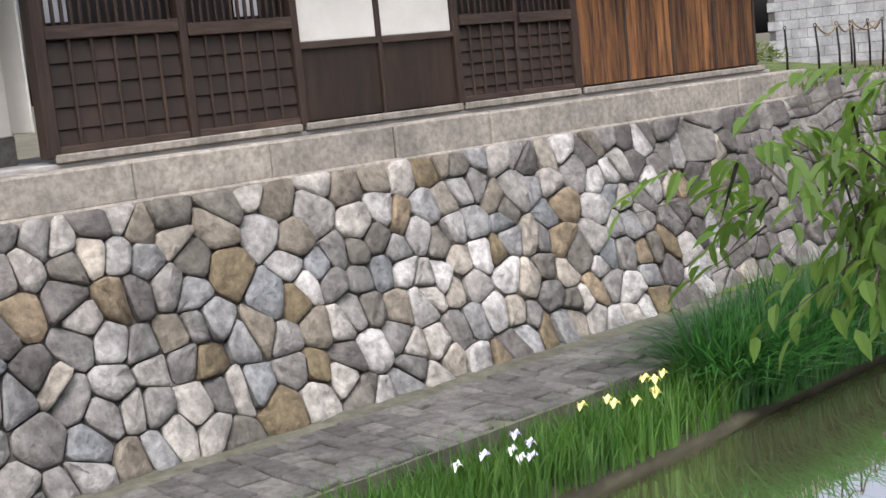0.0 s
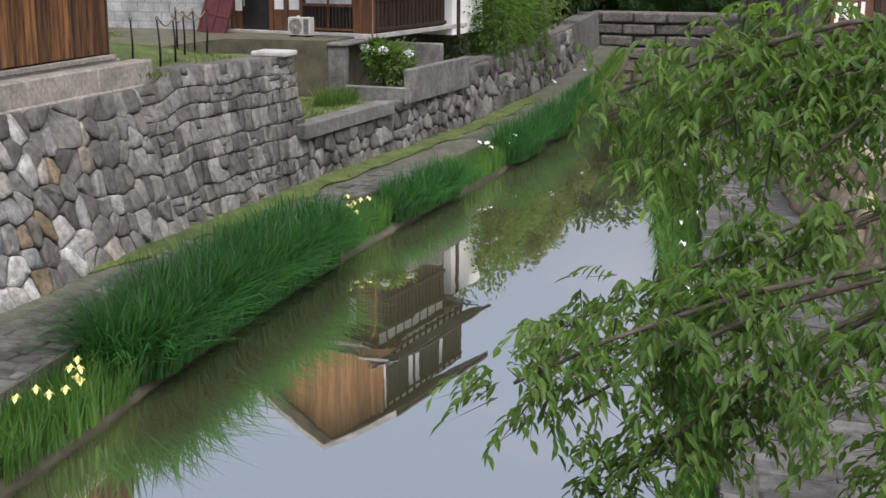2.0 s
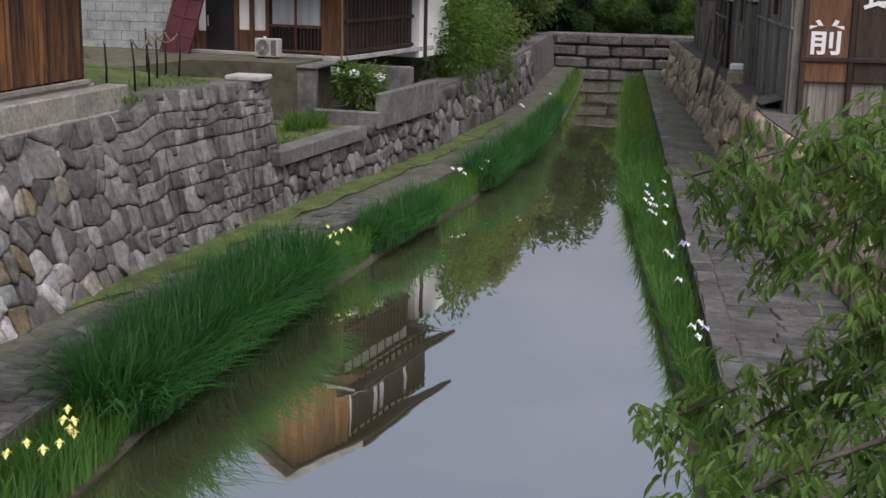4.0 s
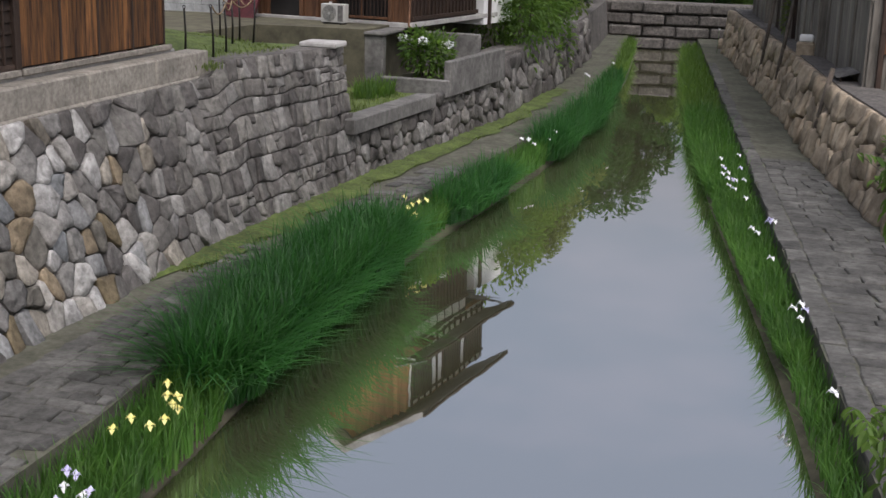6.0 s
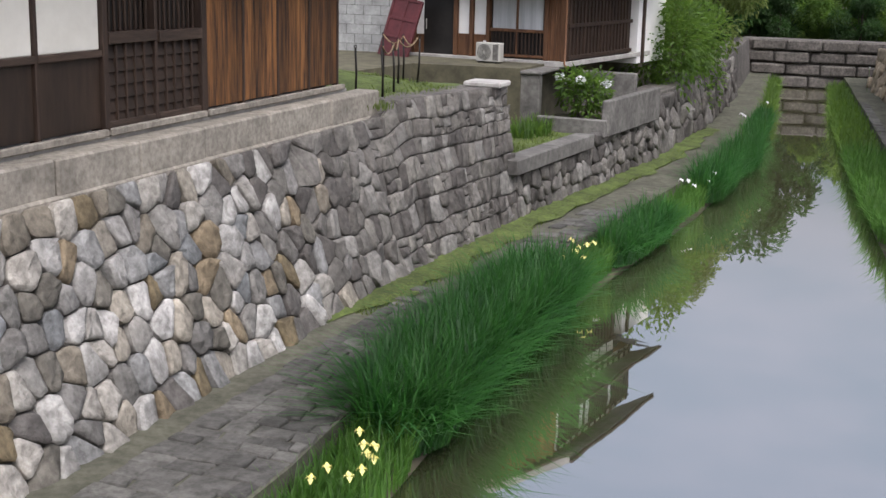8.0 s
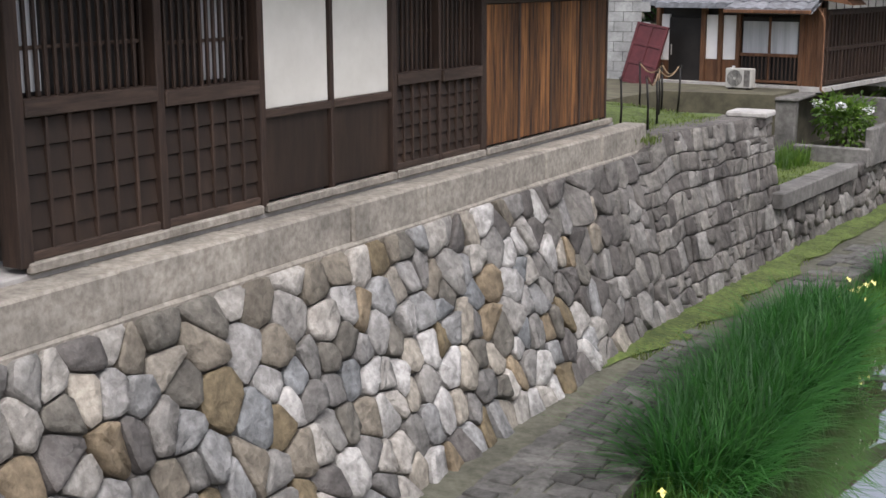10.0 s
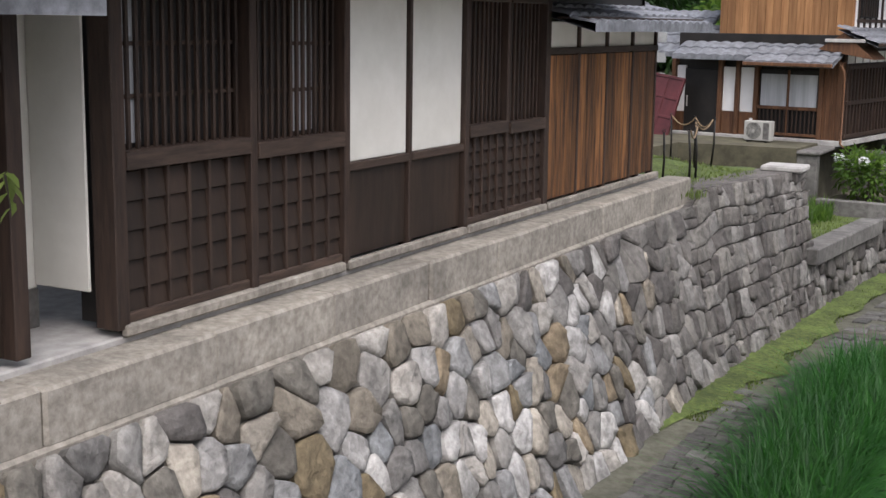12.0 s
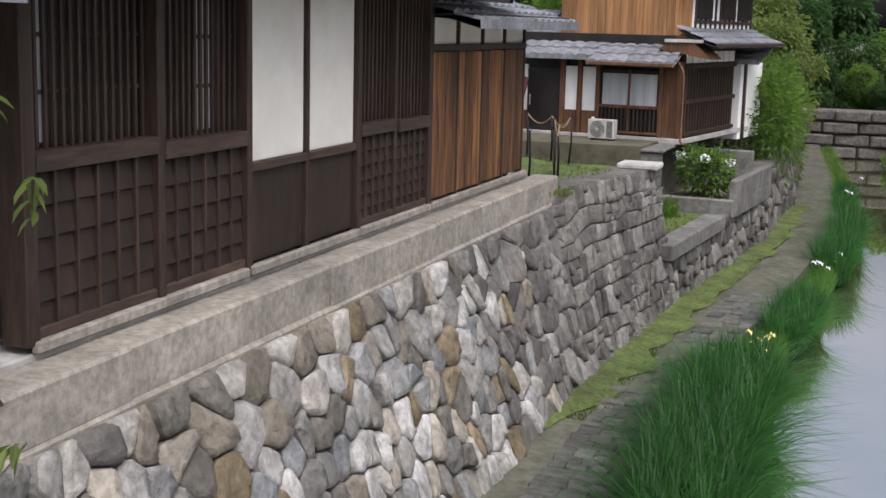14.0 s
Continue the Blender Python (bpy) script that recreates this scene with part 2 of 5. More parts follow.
def clip(poly, nx, ny, d):
    out = []
    for i, p in enumerate(poly):
        q = poly[(i + 1) % len(poly)]
        a, b = p[0] * nx + p[1] * ny - d, q[0] * nx + q[1] * ny - d
        if a <= 0:
            out.append(p)
        if a * b < 0:
            t = a / (a - b)
            out.append((p[0] + t * (q[0] - p[0]), p[1] + t * (q[1] - p[1])))
    return out


def cells(rng, u0, u1, v0, v1, du, dv, jit=0.33, skip=0.0):
    """Uneven polygons that fill a rectangle, like fitted rubble."""
    seeds, rows = [], max(1, round((v1 - v0) / dv))
    for r in range(rows):
        n = max(1, round((u1 - u0) / du))
        for i in range(n):
            if rng.random() < skip:
                continue
            seeds.append((u0 + (i + 0.5 + 0.5 * (r % 2) - 0.25 + rng.uniform(-jit, jit)) * (u1 - u0) / n, v0 + (r + 0.5 + rng.uniform(-jit, jit)) * (v1 - v0) / rows))
    s = np.array(seeds)
    polys = []
    for i, p in enumerate(s):
        near = np.argsort(((s - p) ** 2).sum(1))[1:16]
        poly = [(u0, v0), (u1, v0), (u1, v1), (u0, v1)]
        for j in near:
            q = s[j]
            w = q - p
            poly = clip(poly, w[0], w[1], float((q @ q - p @ p) / 2))
            if len(poly) < 3:
                break
        if len(poly) >= 3:
            polys.append((tuple(p), poly))
    return polys


def courses(rng, u0, u1, v0, v1, du, dv, wave=0.04, split=0.12):
    """Roughly squared blocks in uneven courses with leaning joints; a few are two stones high or cut in two."""
    lines, v = [v0], v0
    while v < v1 - 0.6 * dv:
        v += dv * rng.uniform(0.72, 1.35)
        lines.append(v)
    lines[-1] = v1
    amps = [0.0] + [wave * rng.uniform(0.7, 1.3) for _ in lines[1:-1]] + [0.0]
    ph = [rng.uniform(0, 50) for _ in lines]
    edge = lambda k, u: lines[k] + amps[k] * 1.7 * noise.noise((u * 2.4, ph[k], 0))
    def shift(p):
        fade = max(0.0, min(1.0, (p[1] - v0) / 0.1, (v1 - p[1]) / 0.1, (p[0] - u0) / 0.1, (u1 - p[0]) / 0.1))
        q = (p[0] * 3.6, p[1] * 3.6, ph[0])
        return p[0] + fade * 0.7 * wave * noise.noise(q), p[1] + fade * 0.9 * wave * noise.noise((q[0] + 31, q[1], q[2]))

    polys = []
    for k in range(len(lines) - 1):
        u, lean = u0, 0.0
        while u < u1 - 1e-6:
            w = du * rng.choice((0.6, 0.8, 0.95, 1.1, 1.35, 1.6)) * rng.uniform(0.85, 1.15)
            e = u1 if u + w > u1 - 0.45 * du else u + w
            lean_e = 0.0 if e == u1 else rng.uniform(-1, 1) * wave * 1.2
            m = (u + e) / 2 + rng.uniform(-0.2, 0.2) * w
            a, b, c, d = (u - lean, edge(k, u - lean)), (e - lean_e, edge(k, e - lean_e)), (e + lean_e, edge(k + 1, e + lean_e)), (u + lean, edge(k + 1, u + lean))
            lo, hi = (m, edge(k, m)), (m, edge(k + 1, m))
            if rng.random() < split:
                f, g = rng.uniform(0.35, 0.65), rng.uniform(0.35, 0.65)
                p, q = (a[0] + (d[0] - a[0]) * f, a[1] + (d[1] - a[1]) * f), (b[0] + (c[0] - b[0]) * g, b[1] + (c[1] - b[1]) * g)
                parts = [[a, lo, b, q, p], [p, q, c, hi, d]]
            else:
                parts = [[a, lo, b, c, hi, d]]
            for poly in parts:
                poly = [shift(z) for z in poly]
                polys.append(((sum(z[0] for z in poly) / len(poly), sum(z[1] for z in poly) / len(poly)), poly))
            u, lean = e, lean_e
    return polys


def stone_data(rng, centre, poly, gap, bulge, round_off=0.12, rough=0.16):
    """Rings of one fitted stone in (u, v, out) with worn corners and an uneven face."""
    cx, cy = np.mean([p[0] for p in poly]), np.mean([p[1] for p in poly])
    ring = []
    for i, p in enumerate(poly):
        q = poly[(i + 1) % len(poly)]
        ring += [(p[0] + (q[0] - p[0]) * round_off, p[1] + (q[1] - p[1]) * round_off), (q[0] - (q[0] - p[0]) * round_off, q[1] - (q[1] - p[1]) * round_off)]
    size = max(0.03, math.sqrt(np.mean([(p[0] - cx) ** 2 + (p[1] - cy) ** 2 for p in ring])))
    shrink = max(0.6, 1 - gap / size)
    b = bulge * rng.uniform(0.6, 1.35)
    n = len(ring)
    tx, ty = rng.uniform(-0.25, 0.25), rng.uniform(-0.2, 0.2)
    vs = []
    for k, (s, o) in enumerate(((1.0, -0.06), (1.0, b * 0.55), (1.0, b * 0.55), (0.9, b * 0.95), (0.55, b))):
        for p in ring:
            w = rng.uniform(-1, 1) * rough * b * (k > 2)
            u, v = (p[0] - cx) * shrink * s, (p[1] - cy) * shrink * s
            vs.append((cx + u, cy + v, o + w + (tx * u + ty * v) * (k > 0)))
    vs.append((cx, cy, b * (1 + rng.uniform(-0.2, 0.2))))
    fs = []
    for k in (0, 2, 3):
        fs += [[k * n + i, k * n + (i + 1) % n, k * n + n + (i + 1) % n, k * n + n + i] for i in range(n)]
    fs += [[4 * n + i, 4 * n + (i + 1) % n, 5 * n] for i in range(n)]
    return vs, fs


def stones(rng, parent, name, polys, place, mat, gap=0.012, bulge=0.06, round_off=0.12, rough=0.16, smooth=True):
    """place(u, v) gives the point and the way out of the face."""
    for centre, poly in polys:
        vs, fs = stone_data(rng, centre, poly, gap, bulge, round_off, rough)
        out = []
        for u, v, o in vs:
            p, nrm = place(u, v)
            out.append(tuple(Vector(p) + Vector(nrm) * float(o)))
        mk(name, out, fs, mat, parent, "", smooth)


def sheet(name, f, us, vs_, mat, parent=None, label="", smooth=True):
    verts = [f(u, v) for u in us for v in vs_]
    m = len(vs_)
    faces = [[i * m + j, (i + 1) * m + j, (i + 1) * m + j + 1, i * m + j + 1] for i in range(len(us) - 1) for j in range(m - 1)]
    return mk(name, verts, faces, mat, parent, label, smooth)


def tile_roof(name, x0, y0, z0, along, down, length, depth, drop, mat, parent, label="", pitch=0.24, rows=0.22):
    """Pantiles: waves along the eave and steps down the slope, with a thick lower edge."""
    a, d = Vector((*along, 0)), Vector((*down, 0))
    o = Vector((x0, y0, z0))
    nu, nr = max(2, int(length / pitch) * 6), max(1, int(depth / rows))
    up = Vector((0, 0, 1))
    vs, fs = [], []
    lines = []
    for r in range(nr):
        lines += [(r / nr, 0.0), ((r + 1) / nr, 0.028)]
    lines.append((1.0, -0.05))
    lines.append((0.0, -0.05))
    for s, lift in lines:
        for i in range(nu + 1):
            u = length * i / nu
            w = 0.03 * abs(math.sin(math.pi * u / pitch)) ** 0.7 if lift > -0.04 else 0
            vs.append(tuple(o + a * u + d * depth * s + up * (-drop * s + lift + w)))
    m = nu + 1
    for r in range(len(lines) - 1):
        fs += [[r * m + i, r * m + i + 1, (r + 1) * m + i + 1, (r + 1) * m + i] for i in range(nu)]
    return mk(name, vs, fs, mat, parent, label)


def leaves(rng, points, length, width, droop=0.5, flat=0.0, fold=0.25):
    """Pointed leaves, each of four triangles folded on its midrib, one at each point; points are (place, heading)."""
    vs, fs = [], []
    for p, head in points:
        p = Vector(p)
        h = Vector(head) + Vector((rng.uniform(-0.6, 0.6), rng.uniform(-0.6, 0.6), rng.uniform(-droop, droop * 0.35)))
        h.normalize()
        side = h.cross(Vector((rng.uniform(-0.5, 0.5), rng.uniform(-0.5, 0.5), 1))).normalized()
        n = side.cross(h)
        L, W = length * rng.uniform(0.65, 1.2), width * rng.uniform(0.7, 1.2)
        k = len(vs)
        q = lambda f, w, up, sg: tuple(p + h * L * f + side * (sg * W * w) + n * (W * fold * up - L * 0.16 * f * f))
        vs += [tuple(p), q(0.28, 0.42, 1, 1), q(0.62, 0.4, 1, 1), q(1, 0, 0, 1), q(0.62, 0.4, 1, -1), q(0.28, 0.42, 1, -1), q(0.3, 0, 0, 1), q(0.64, 0, 0, 1)]
        fs += [[k, k + 6, k + 1], [k + 1, k + 6, k + 7, k + 2], [k + 2, k + 7, k + 3], [k, k + 5, k + 6], [k + 5, k + 4, k + 7, k + 6], [k + 4, k + 3, k + 7]]
    return vs, fs


def blades(rng, n, where, height, width, lean=0.5, z=None):
    """Sword leaves that arch over, from roots given by where()."""
    vs, fs = [], []
    for _ in range(n):
        x, y, z0 = where()
        a, h = rng.uniform(0, math.tau), height * rng.uniform(0.55, 1.15)
        bend = lean * rng.uniform(0.15, 1.3)
        d, s = Vector((math.cos(a), math.sin(a), 0)), Vector((-math.sin(a), math.cos(a), 0))
        k = len(vs)
        for i in range(4):
            t = i / 3
            c = Vector((x, y, z0)) + d * (bend * h * t * t) + Vector((0, 0, h * (t - 0.45 * bend * t * t)))
            w = width * (1 - t) ** 0.6 * (0.6 if i == 0 else 1) / 2
            vs += [tuple(c - s * w), tuple(c + s * w)]
        for i in range(3):
            fs.append([k + 2 * i, k + 2 * i + 1, k + 2 * i + 3, k + 2 * i + 2])
    return vs, fs


# ---- setting ----
PATH_Z, WATER_Z = -2.19, -2.65


def curve_x(pts):
    xs, ys = [p[1] for p in pts], [p[0] for p in pts]
    return lambda y: float(np.interp(y, ys, xs))


wall_base = curve_x([(-60, 1.0), (-0.5, 1.0), (3.75, 1.17), (10.9, 1.78), (16, 1.8), (25, 1.35), (34, 0.6)])
left_edge = curve_x([(-60, 3.1), (-6, 2.95), (-3, 2.75), (2, 2.75), (8, 3.1), (14, 3.2), (22, 2.75), (34, 1.6)])
right_edge = curve_x([(-60, 9.5), (-12, 8.9), (28.5, 4.37), (34, 3.75)])
right_back = curve_x([(-60, 12.5), (-12, 11.4), (0.5, 9.2), (3.9, 8.5), (8.6, 7.72), (17, 6.7), (28.7, 5.0), (34, 4.4)])

YS = [-300, -60, -30, -12, -6, 0, 3.7, 3.8, 7.6, 7.7, 12, 17, 22, 28, 33.9, 34.2, 60, 300]


def ground_row(y):
    back = 0.3 if y < 3.75 else (2.6 if y < 7.65 else 0.6)
    xl, xr = wall_base(y) - 1.0 - back, right_back(y) + 0.9
    lo = -3.3 if y < 34 else -1.2
    hi, rt = -0.32, -1.1
    return [(-300, y, hi), (xl, y, hi), (xl + 0.02, y, lo), (xr, y, lo), (xr + 0.02, y, rt), (300, y, rt)]


rows_g = [ground_row(y) for y in YS]
tagged(mk("ground", [p for r in rows_g for p in r], [[i * 6 + j, i * 6 + j + 1, (i + 1) * 6 + j + 1, (i + 1) * 6 + j] for i in range(len(YS) - 1) for j in range(5)], M_GROUND),
       "bare brown soil of the canal banks", "ground", kind="structure")
tagged(sheet("water", lambda u, v: (u, v, WATER_Z), [-1.5, 4, 12.5], [-60, -12, 0, 12, 34], M_WATER), "still murky olive canal water reflecting the sky", "water", kind="structure")

YP = [-40, -20, -12, -9, -6, -4, -2, 0, 2, 4, 6, 8, 10, 12, 14, 17, 20, 23, 26, 29, 34]


def strip(name, xa, xb, z, ys, mat, label, depth=0.9):
    prof = []
    for y in ys:
        a, b = xa(y), xb(y)
        n = 7
        prof.append([(a, y, z - depth)] + [(a + (b - a) * i / (n - 1), y, z + 0.012 * math.sin(3.1 * y + 2.3 * i)) for i in range(n)] + [(b, y, z - depth)])
    m = len(prof[0])
    ob = mk(name, [p for r in prof for p in r], [[i * m + j, i * m + j + 1, (i + 1) * m + j + 1, (i + 1) * m + j] for i in range(len(ys) - 1) for j in range(m - 1)], mat)
    return tagged(ob, label, "path", kind="structure")


path_rim = lambda y: left_edge(y) - float(np.interp(y, [-6, 0, 3, 20], [0.5, 0.62, 0.38, 0.3]))
shelf = sheet("bank_left", lambda y, s: (path_rim(y) - 0.05 + (left_edge(y) + 0.1 - path_rim(y)) * s, y, WATER_Z + 0.16 - 0.3 * max(0, s - 0.8) * 5 * 0.6), YP, [0, 0.4, 0.8, 1.0], M_GROUND)
tagged(shelf, "muddy planted shelf along the water", "bank", kind="structure")
path_left = strip("pavement_left", lambda y: wall_base(y) - 0.15, path_rim, PATH_Z, YP, M_PATH, "towpath of worn stone slabs, earth and moss")
path_right = strip("pavement_right", right_edge, lambda y: right_back(y) + 0.2, PATH_Z, YP, M_PATH, "narrow stone-paved towpath beside the canal")
YM = [-2.4 + 0.3 * i for i in range(62)]
moss = sheet("moss_strip", lambda y, s: (wall_base(y) - 0.05 + s * (0.5 + 0.3 * noise.noise((y * 1.3, 0, 0))) * min(1, (y + 2.4) / 2 + 0.15), y, PATH_Z + 0.02 + 0.03 * (1 - s) + 0.015 * noise.noise((y * 4, s * 3, 1))), YM, [0, 0.25, 0.5, 0.75, 1], M_MOSS)
tagged(moss, "strip of green moss and grass at the wall foot", "moss", kind="stuff")

# bridge deck that carries the walker
deck = sheet("bridge_deck", lambda x, y: (x, y, float(np.interp(x, [0, 7.4, 8.6, 9.3, 12], [0.2, 0.1, -0.45, -0.85, -1.0]))), [-1, 3, 6, 7.4, 8.0, 8.6, 9.3, 12], [-17.5, -15, -12.45], M_CONC)
sol = deck.modifiers.new("thickness", "SOLIDIFY")
sol.thickness, sol.offset = 0.35, -1
tagged(deck, "grey concrete deck of a footbridge over the canal", "bridge", kind="structure")


# ---- large stone wall under the house ----
def wall_top_x(y):
    return float(np.interp(y, [-20, 0, 3.75], [0.34, 0.34, 0.9]))


def wall_top_z(y):
    return float(np.interp(y, [-20, 0.4, 0.7, 3.75], [-0.37, -0.37, -0.2, -0.24]))


def wall_face(u, v):
    y, t = u, v / 1.9
    zt = wall_top_z(y)
    zb = PATH_Z - 0.06
    x = wall_base(y) + (wall_top_x(y) - wall_base(y)) * (t ** 0.9 if t > 0 else t)
    return (x, y, zb + (zt - zb) * t), Vector((0.93, -0.05, 0.36)).normalized()


def backing(name, y0, y1, label):
    ys = np.linspace(y0, y1, 14)
    prof = []
    for y in ys:
        f = [wall_face(float(y), v)[0] for v in (0, 0.6, 1.3, 1.9)]
        prof.append([(f[0][0] - 1.2, y, f[0][2] - 0.4), (f[0][0] - 0.03, y, f[0][2] - 0.4)] + [(p[0] - 0.03, y, p[2]) for p in f] + [(f[3][0] - 0.55, y, f[3][2])])
    m = len(prof[0])
    fs = [[i * m + j, i * m + (j + 1) % m, (i + 1) * m + (j + 1) % m, (i + 1) * m + j] for i in range(len(ys) - 1) for j in range(m)]
    fs += [list(range(m))[::-1], [(len(ys) - 1) * m + j for j in range(m)]]
    return tagged(mk(name, [p for r in prof for p in r], fs, M_MORTAR), label, "stone wall", kind="structure")


wall_main = backing("wall_rubble_house", -13.5, -0.1, "battered retaining wall of fitted white, tan and grey stones")
wall_end = backing("wall_rubble_end", -0.1, 3.75, "retaining wall of tightly fitted dark grey stones")

# ---- low terrace wall and terraces ----
YL = [3.8 + 0.5 * i for i in range(15)]
low = []
for y in YL:
    x = wall_base(y)
    low.append([(x - 0.5, y, -2.4), (x, y, -2.4), (x - 0.06, y, -1.52), (x - 0.1, y, -1.5), (x - 0.5, y, -1.5)])
tagged(mk("wall_low", [p for r in low for p in r], [[i * 5 + j, i * 5 + (j + 1) % 5, (i + 1) * 5 + (j + 1) % 5, (i + 1) * 5 + j] for i in range(len(YL) - 1) for j in range(5)] + [[0, 4, 3, 2, 1], [(len(YL) - 1) * 5 + j for j in range(5)]], M_MORTAR),
       "low wall of rough rubble under a concrete coping", "stone wall", kind="structure")
wall_low = bpy.data.objects["wall_low"]
cop = thing("wall_coping", (0, 0, 0), "long weathered concrete coping on the low wall", "coping", kind="structure")
for a, b in ((3.5, 5.2), (5.21, 6.9)):
    xa, xb = wall_base(a), wall_base(b)
    v, f = box_data(-0.28, 0, -1.5, 0.06, 1, -1.27, 0.015)
    mk("coping_block", [(p[0] + xa + (xb - xa) * p[1], a + (b - a) * p[1], p[2]) for p in v], f, M_CONC, cop)
lawn_z = lambda x, y: -1.36 + 0.05 * noise.noise((x * 2, y * 2, 0))
tagged(sheet("lawn_lower", lambda x, y: (x + 0.1 * (y - 3.8), y, lawn_z(x, y)), list(np.linspace(-2.6, 1.0, 14)), list(np.linspace(3.72, 7.8, 16)), M_MOSS), "lower terrace of grass and bare earth", "lawn", kind="structure")
tagged(sheet("lawn_upper", lambda x, y: (min(x, wall_top_x(y) - 0.22), y, -0.26 + 0.28 * max(0, min(1, (0.5 - x) / 2.2)) * max(0, min(1, (y + 0.3) / 0.8)) * max(0.0, min(1, (4.6 - y) / 2)) + 0.03 * noise.noise((x * 2, y * 2, 3)) - 0.75 * max(0, min(1, (y - 3.6 + max(0, -x)) * 6)) * (x > -1.0)),
             list(np.linspace(-7, 0.62, 40)), list(np.linspace(0.0, 3.72, 30)), M_MOSS), "bright mossy grass mound above the stone wall", "lawn", kind="structure")
box("wall_terrace_side", (-2.6, 3.55, -2.3, 0.5, 3.72, -0.32), M_CONC, c=0.02)
tagged(bpy.data.objects["wall_terrace_side"], "weathered side wall of the upper terrace", "wall", kind="structure")
box("wall_end_cap", (0.42, 3.3, -0.24, 0.98, 3.8, -0.16), M_PALE, c=0.02)
tagged(bpy.data.objects["wall_end_cap"], "pale cap stone on the wall end", "cap stone", kind="structure")

# upper yard in front of the far house, on its own retaining wall
yard = thing("wall_yard", (0, 0, 0), "concrete retaining wall of the far house yard", "wall", kind="structure")
box("wall_face", (-3.0, 7.75, -1.5, 0.25, 7.95, -0.42), M_CONC, yard, c=0.02)
box("wall_cap", (-6.0, 7.7, -0.42, 0.3, 9.6, -0.36), M_CONC, yard, c=0.02)
planter = thing("planter_wall", (0.3, 7.5, -1.4), "low concrete planter beside the yard", "planter", rz=-5)
box("front", (0, 0, 0, 1.25, 0.14, 0.3), M_CONC, planter, c=0.02)
box("side", (1.13, 0.141, 0, 1.27, 3.2, 0.62), M_CONC, planter, c=0.02)
box("back", (0.0, 2.0, 0, 1.128, 2.14, 0.95), M_CONC, planter, c=0.02)
box("soil", (0.0, 0.142, 0, 1.128, 1.998, 0.24), M_GROUND, planter, c=0.02)

# granite kerb on which the house stands
kerb = thing("plinth_kerb", (0, 0, 0), "long weathered granite kerb blocks under the house", "kerb", kind="structure")
kr, y = random.Random(5), -13.4
while y < 0.45:
    w = min(kr.uniform(1.0, 1.5), 0.5 - y + 0.05)
    if w < 0.15:
        break
    dx = kr.uniform(-0.012, 0.012)
    box("kerb_stone", (0.02, y + 0.001, -0.36, 0.31 + dx, y + w - 0.001, -0.055 + kr.uniform(-0.004, 0.004)), M_KERB, kerb, c=0.018)
    y += w
box("mortar_bed", (0.05, -13.38, -0.43, 0.335, 0.46, -0.345), M_KERB, kerb, "pale mortar joint", c=0.02)
box("kerb_bed", (-1.5, -13.4, -0.5, 0.04, 0.2, -0.02), M_PALE, kerb, "cement bed", c=0.01)
for a, b in ((-8.75, -6.55), (-6.5, -4.72), (-4.68, -3.1), (-3.05, 0.06)):
    box("sill_stone", (0.03, a, -0.02, 0.085, b, 0.045), M_KERB, kerb, c=0.01)

# ---- the long dark timber house ----
house = thing("timber_house", (0, -4.5, 0), "long low dark timber house with white plaster panels", "house")
HY = 4.5


def hb(name, b, mat, label="", parent=None, c=0.006):
    return box(name, (b[0], b[1] + HY, b[2], b[3], b[4] + HY, b[5]), mat, parent or house, label, c)


POSTS = [-8.75, -7.56, -6.5, -4.7, -3.1]
for py in POSTS:
    w = 0.1 if py in (-8.75, -3.1) else 0.07
    hb("post", (-0.1, py - w / 2, 0.02, 0.06, py + w / 2, 2.12), M_WOOD)
hb("post", (-0.05, -5.62, 0.02, 0.045, -5.575, 2.1), M_WOOD)
hb("post", (-0.05, -3.93, 0.02, 0.045, -3.885, 2.1), M_WOOD)
# solid near-black fill behind the facade: the room's shade as colour
hb("unlit_room_fill", (-0.3, -8.7, 0.02, -0.12, -0.05, 2.3), M_DARK, "dark interior")
hb("end_wall", (-4.0, -0.16, -0.3, -0.12, -0.04, 2.4), M_WOOD)
for a, b in ((-6.465, -5.622), (-5.573, -4.737)):
    hb("plaster_panel", (-0.08, a, 0.72, 0.015, b, 2.1), M_PLASTER, "cream plaster panel")
    hb("dado_panel", (-0.08, a, 0.05, 0.01, b, 0.66), M_PANEL, "black-brown wooden dado")
    hb("rail", (-0.08, a, 0.66, 0.05, b, 0.72), M_WOOD_H)


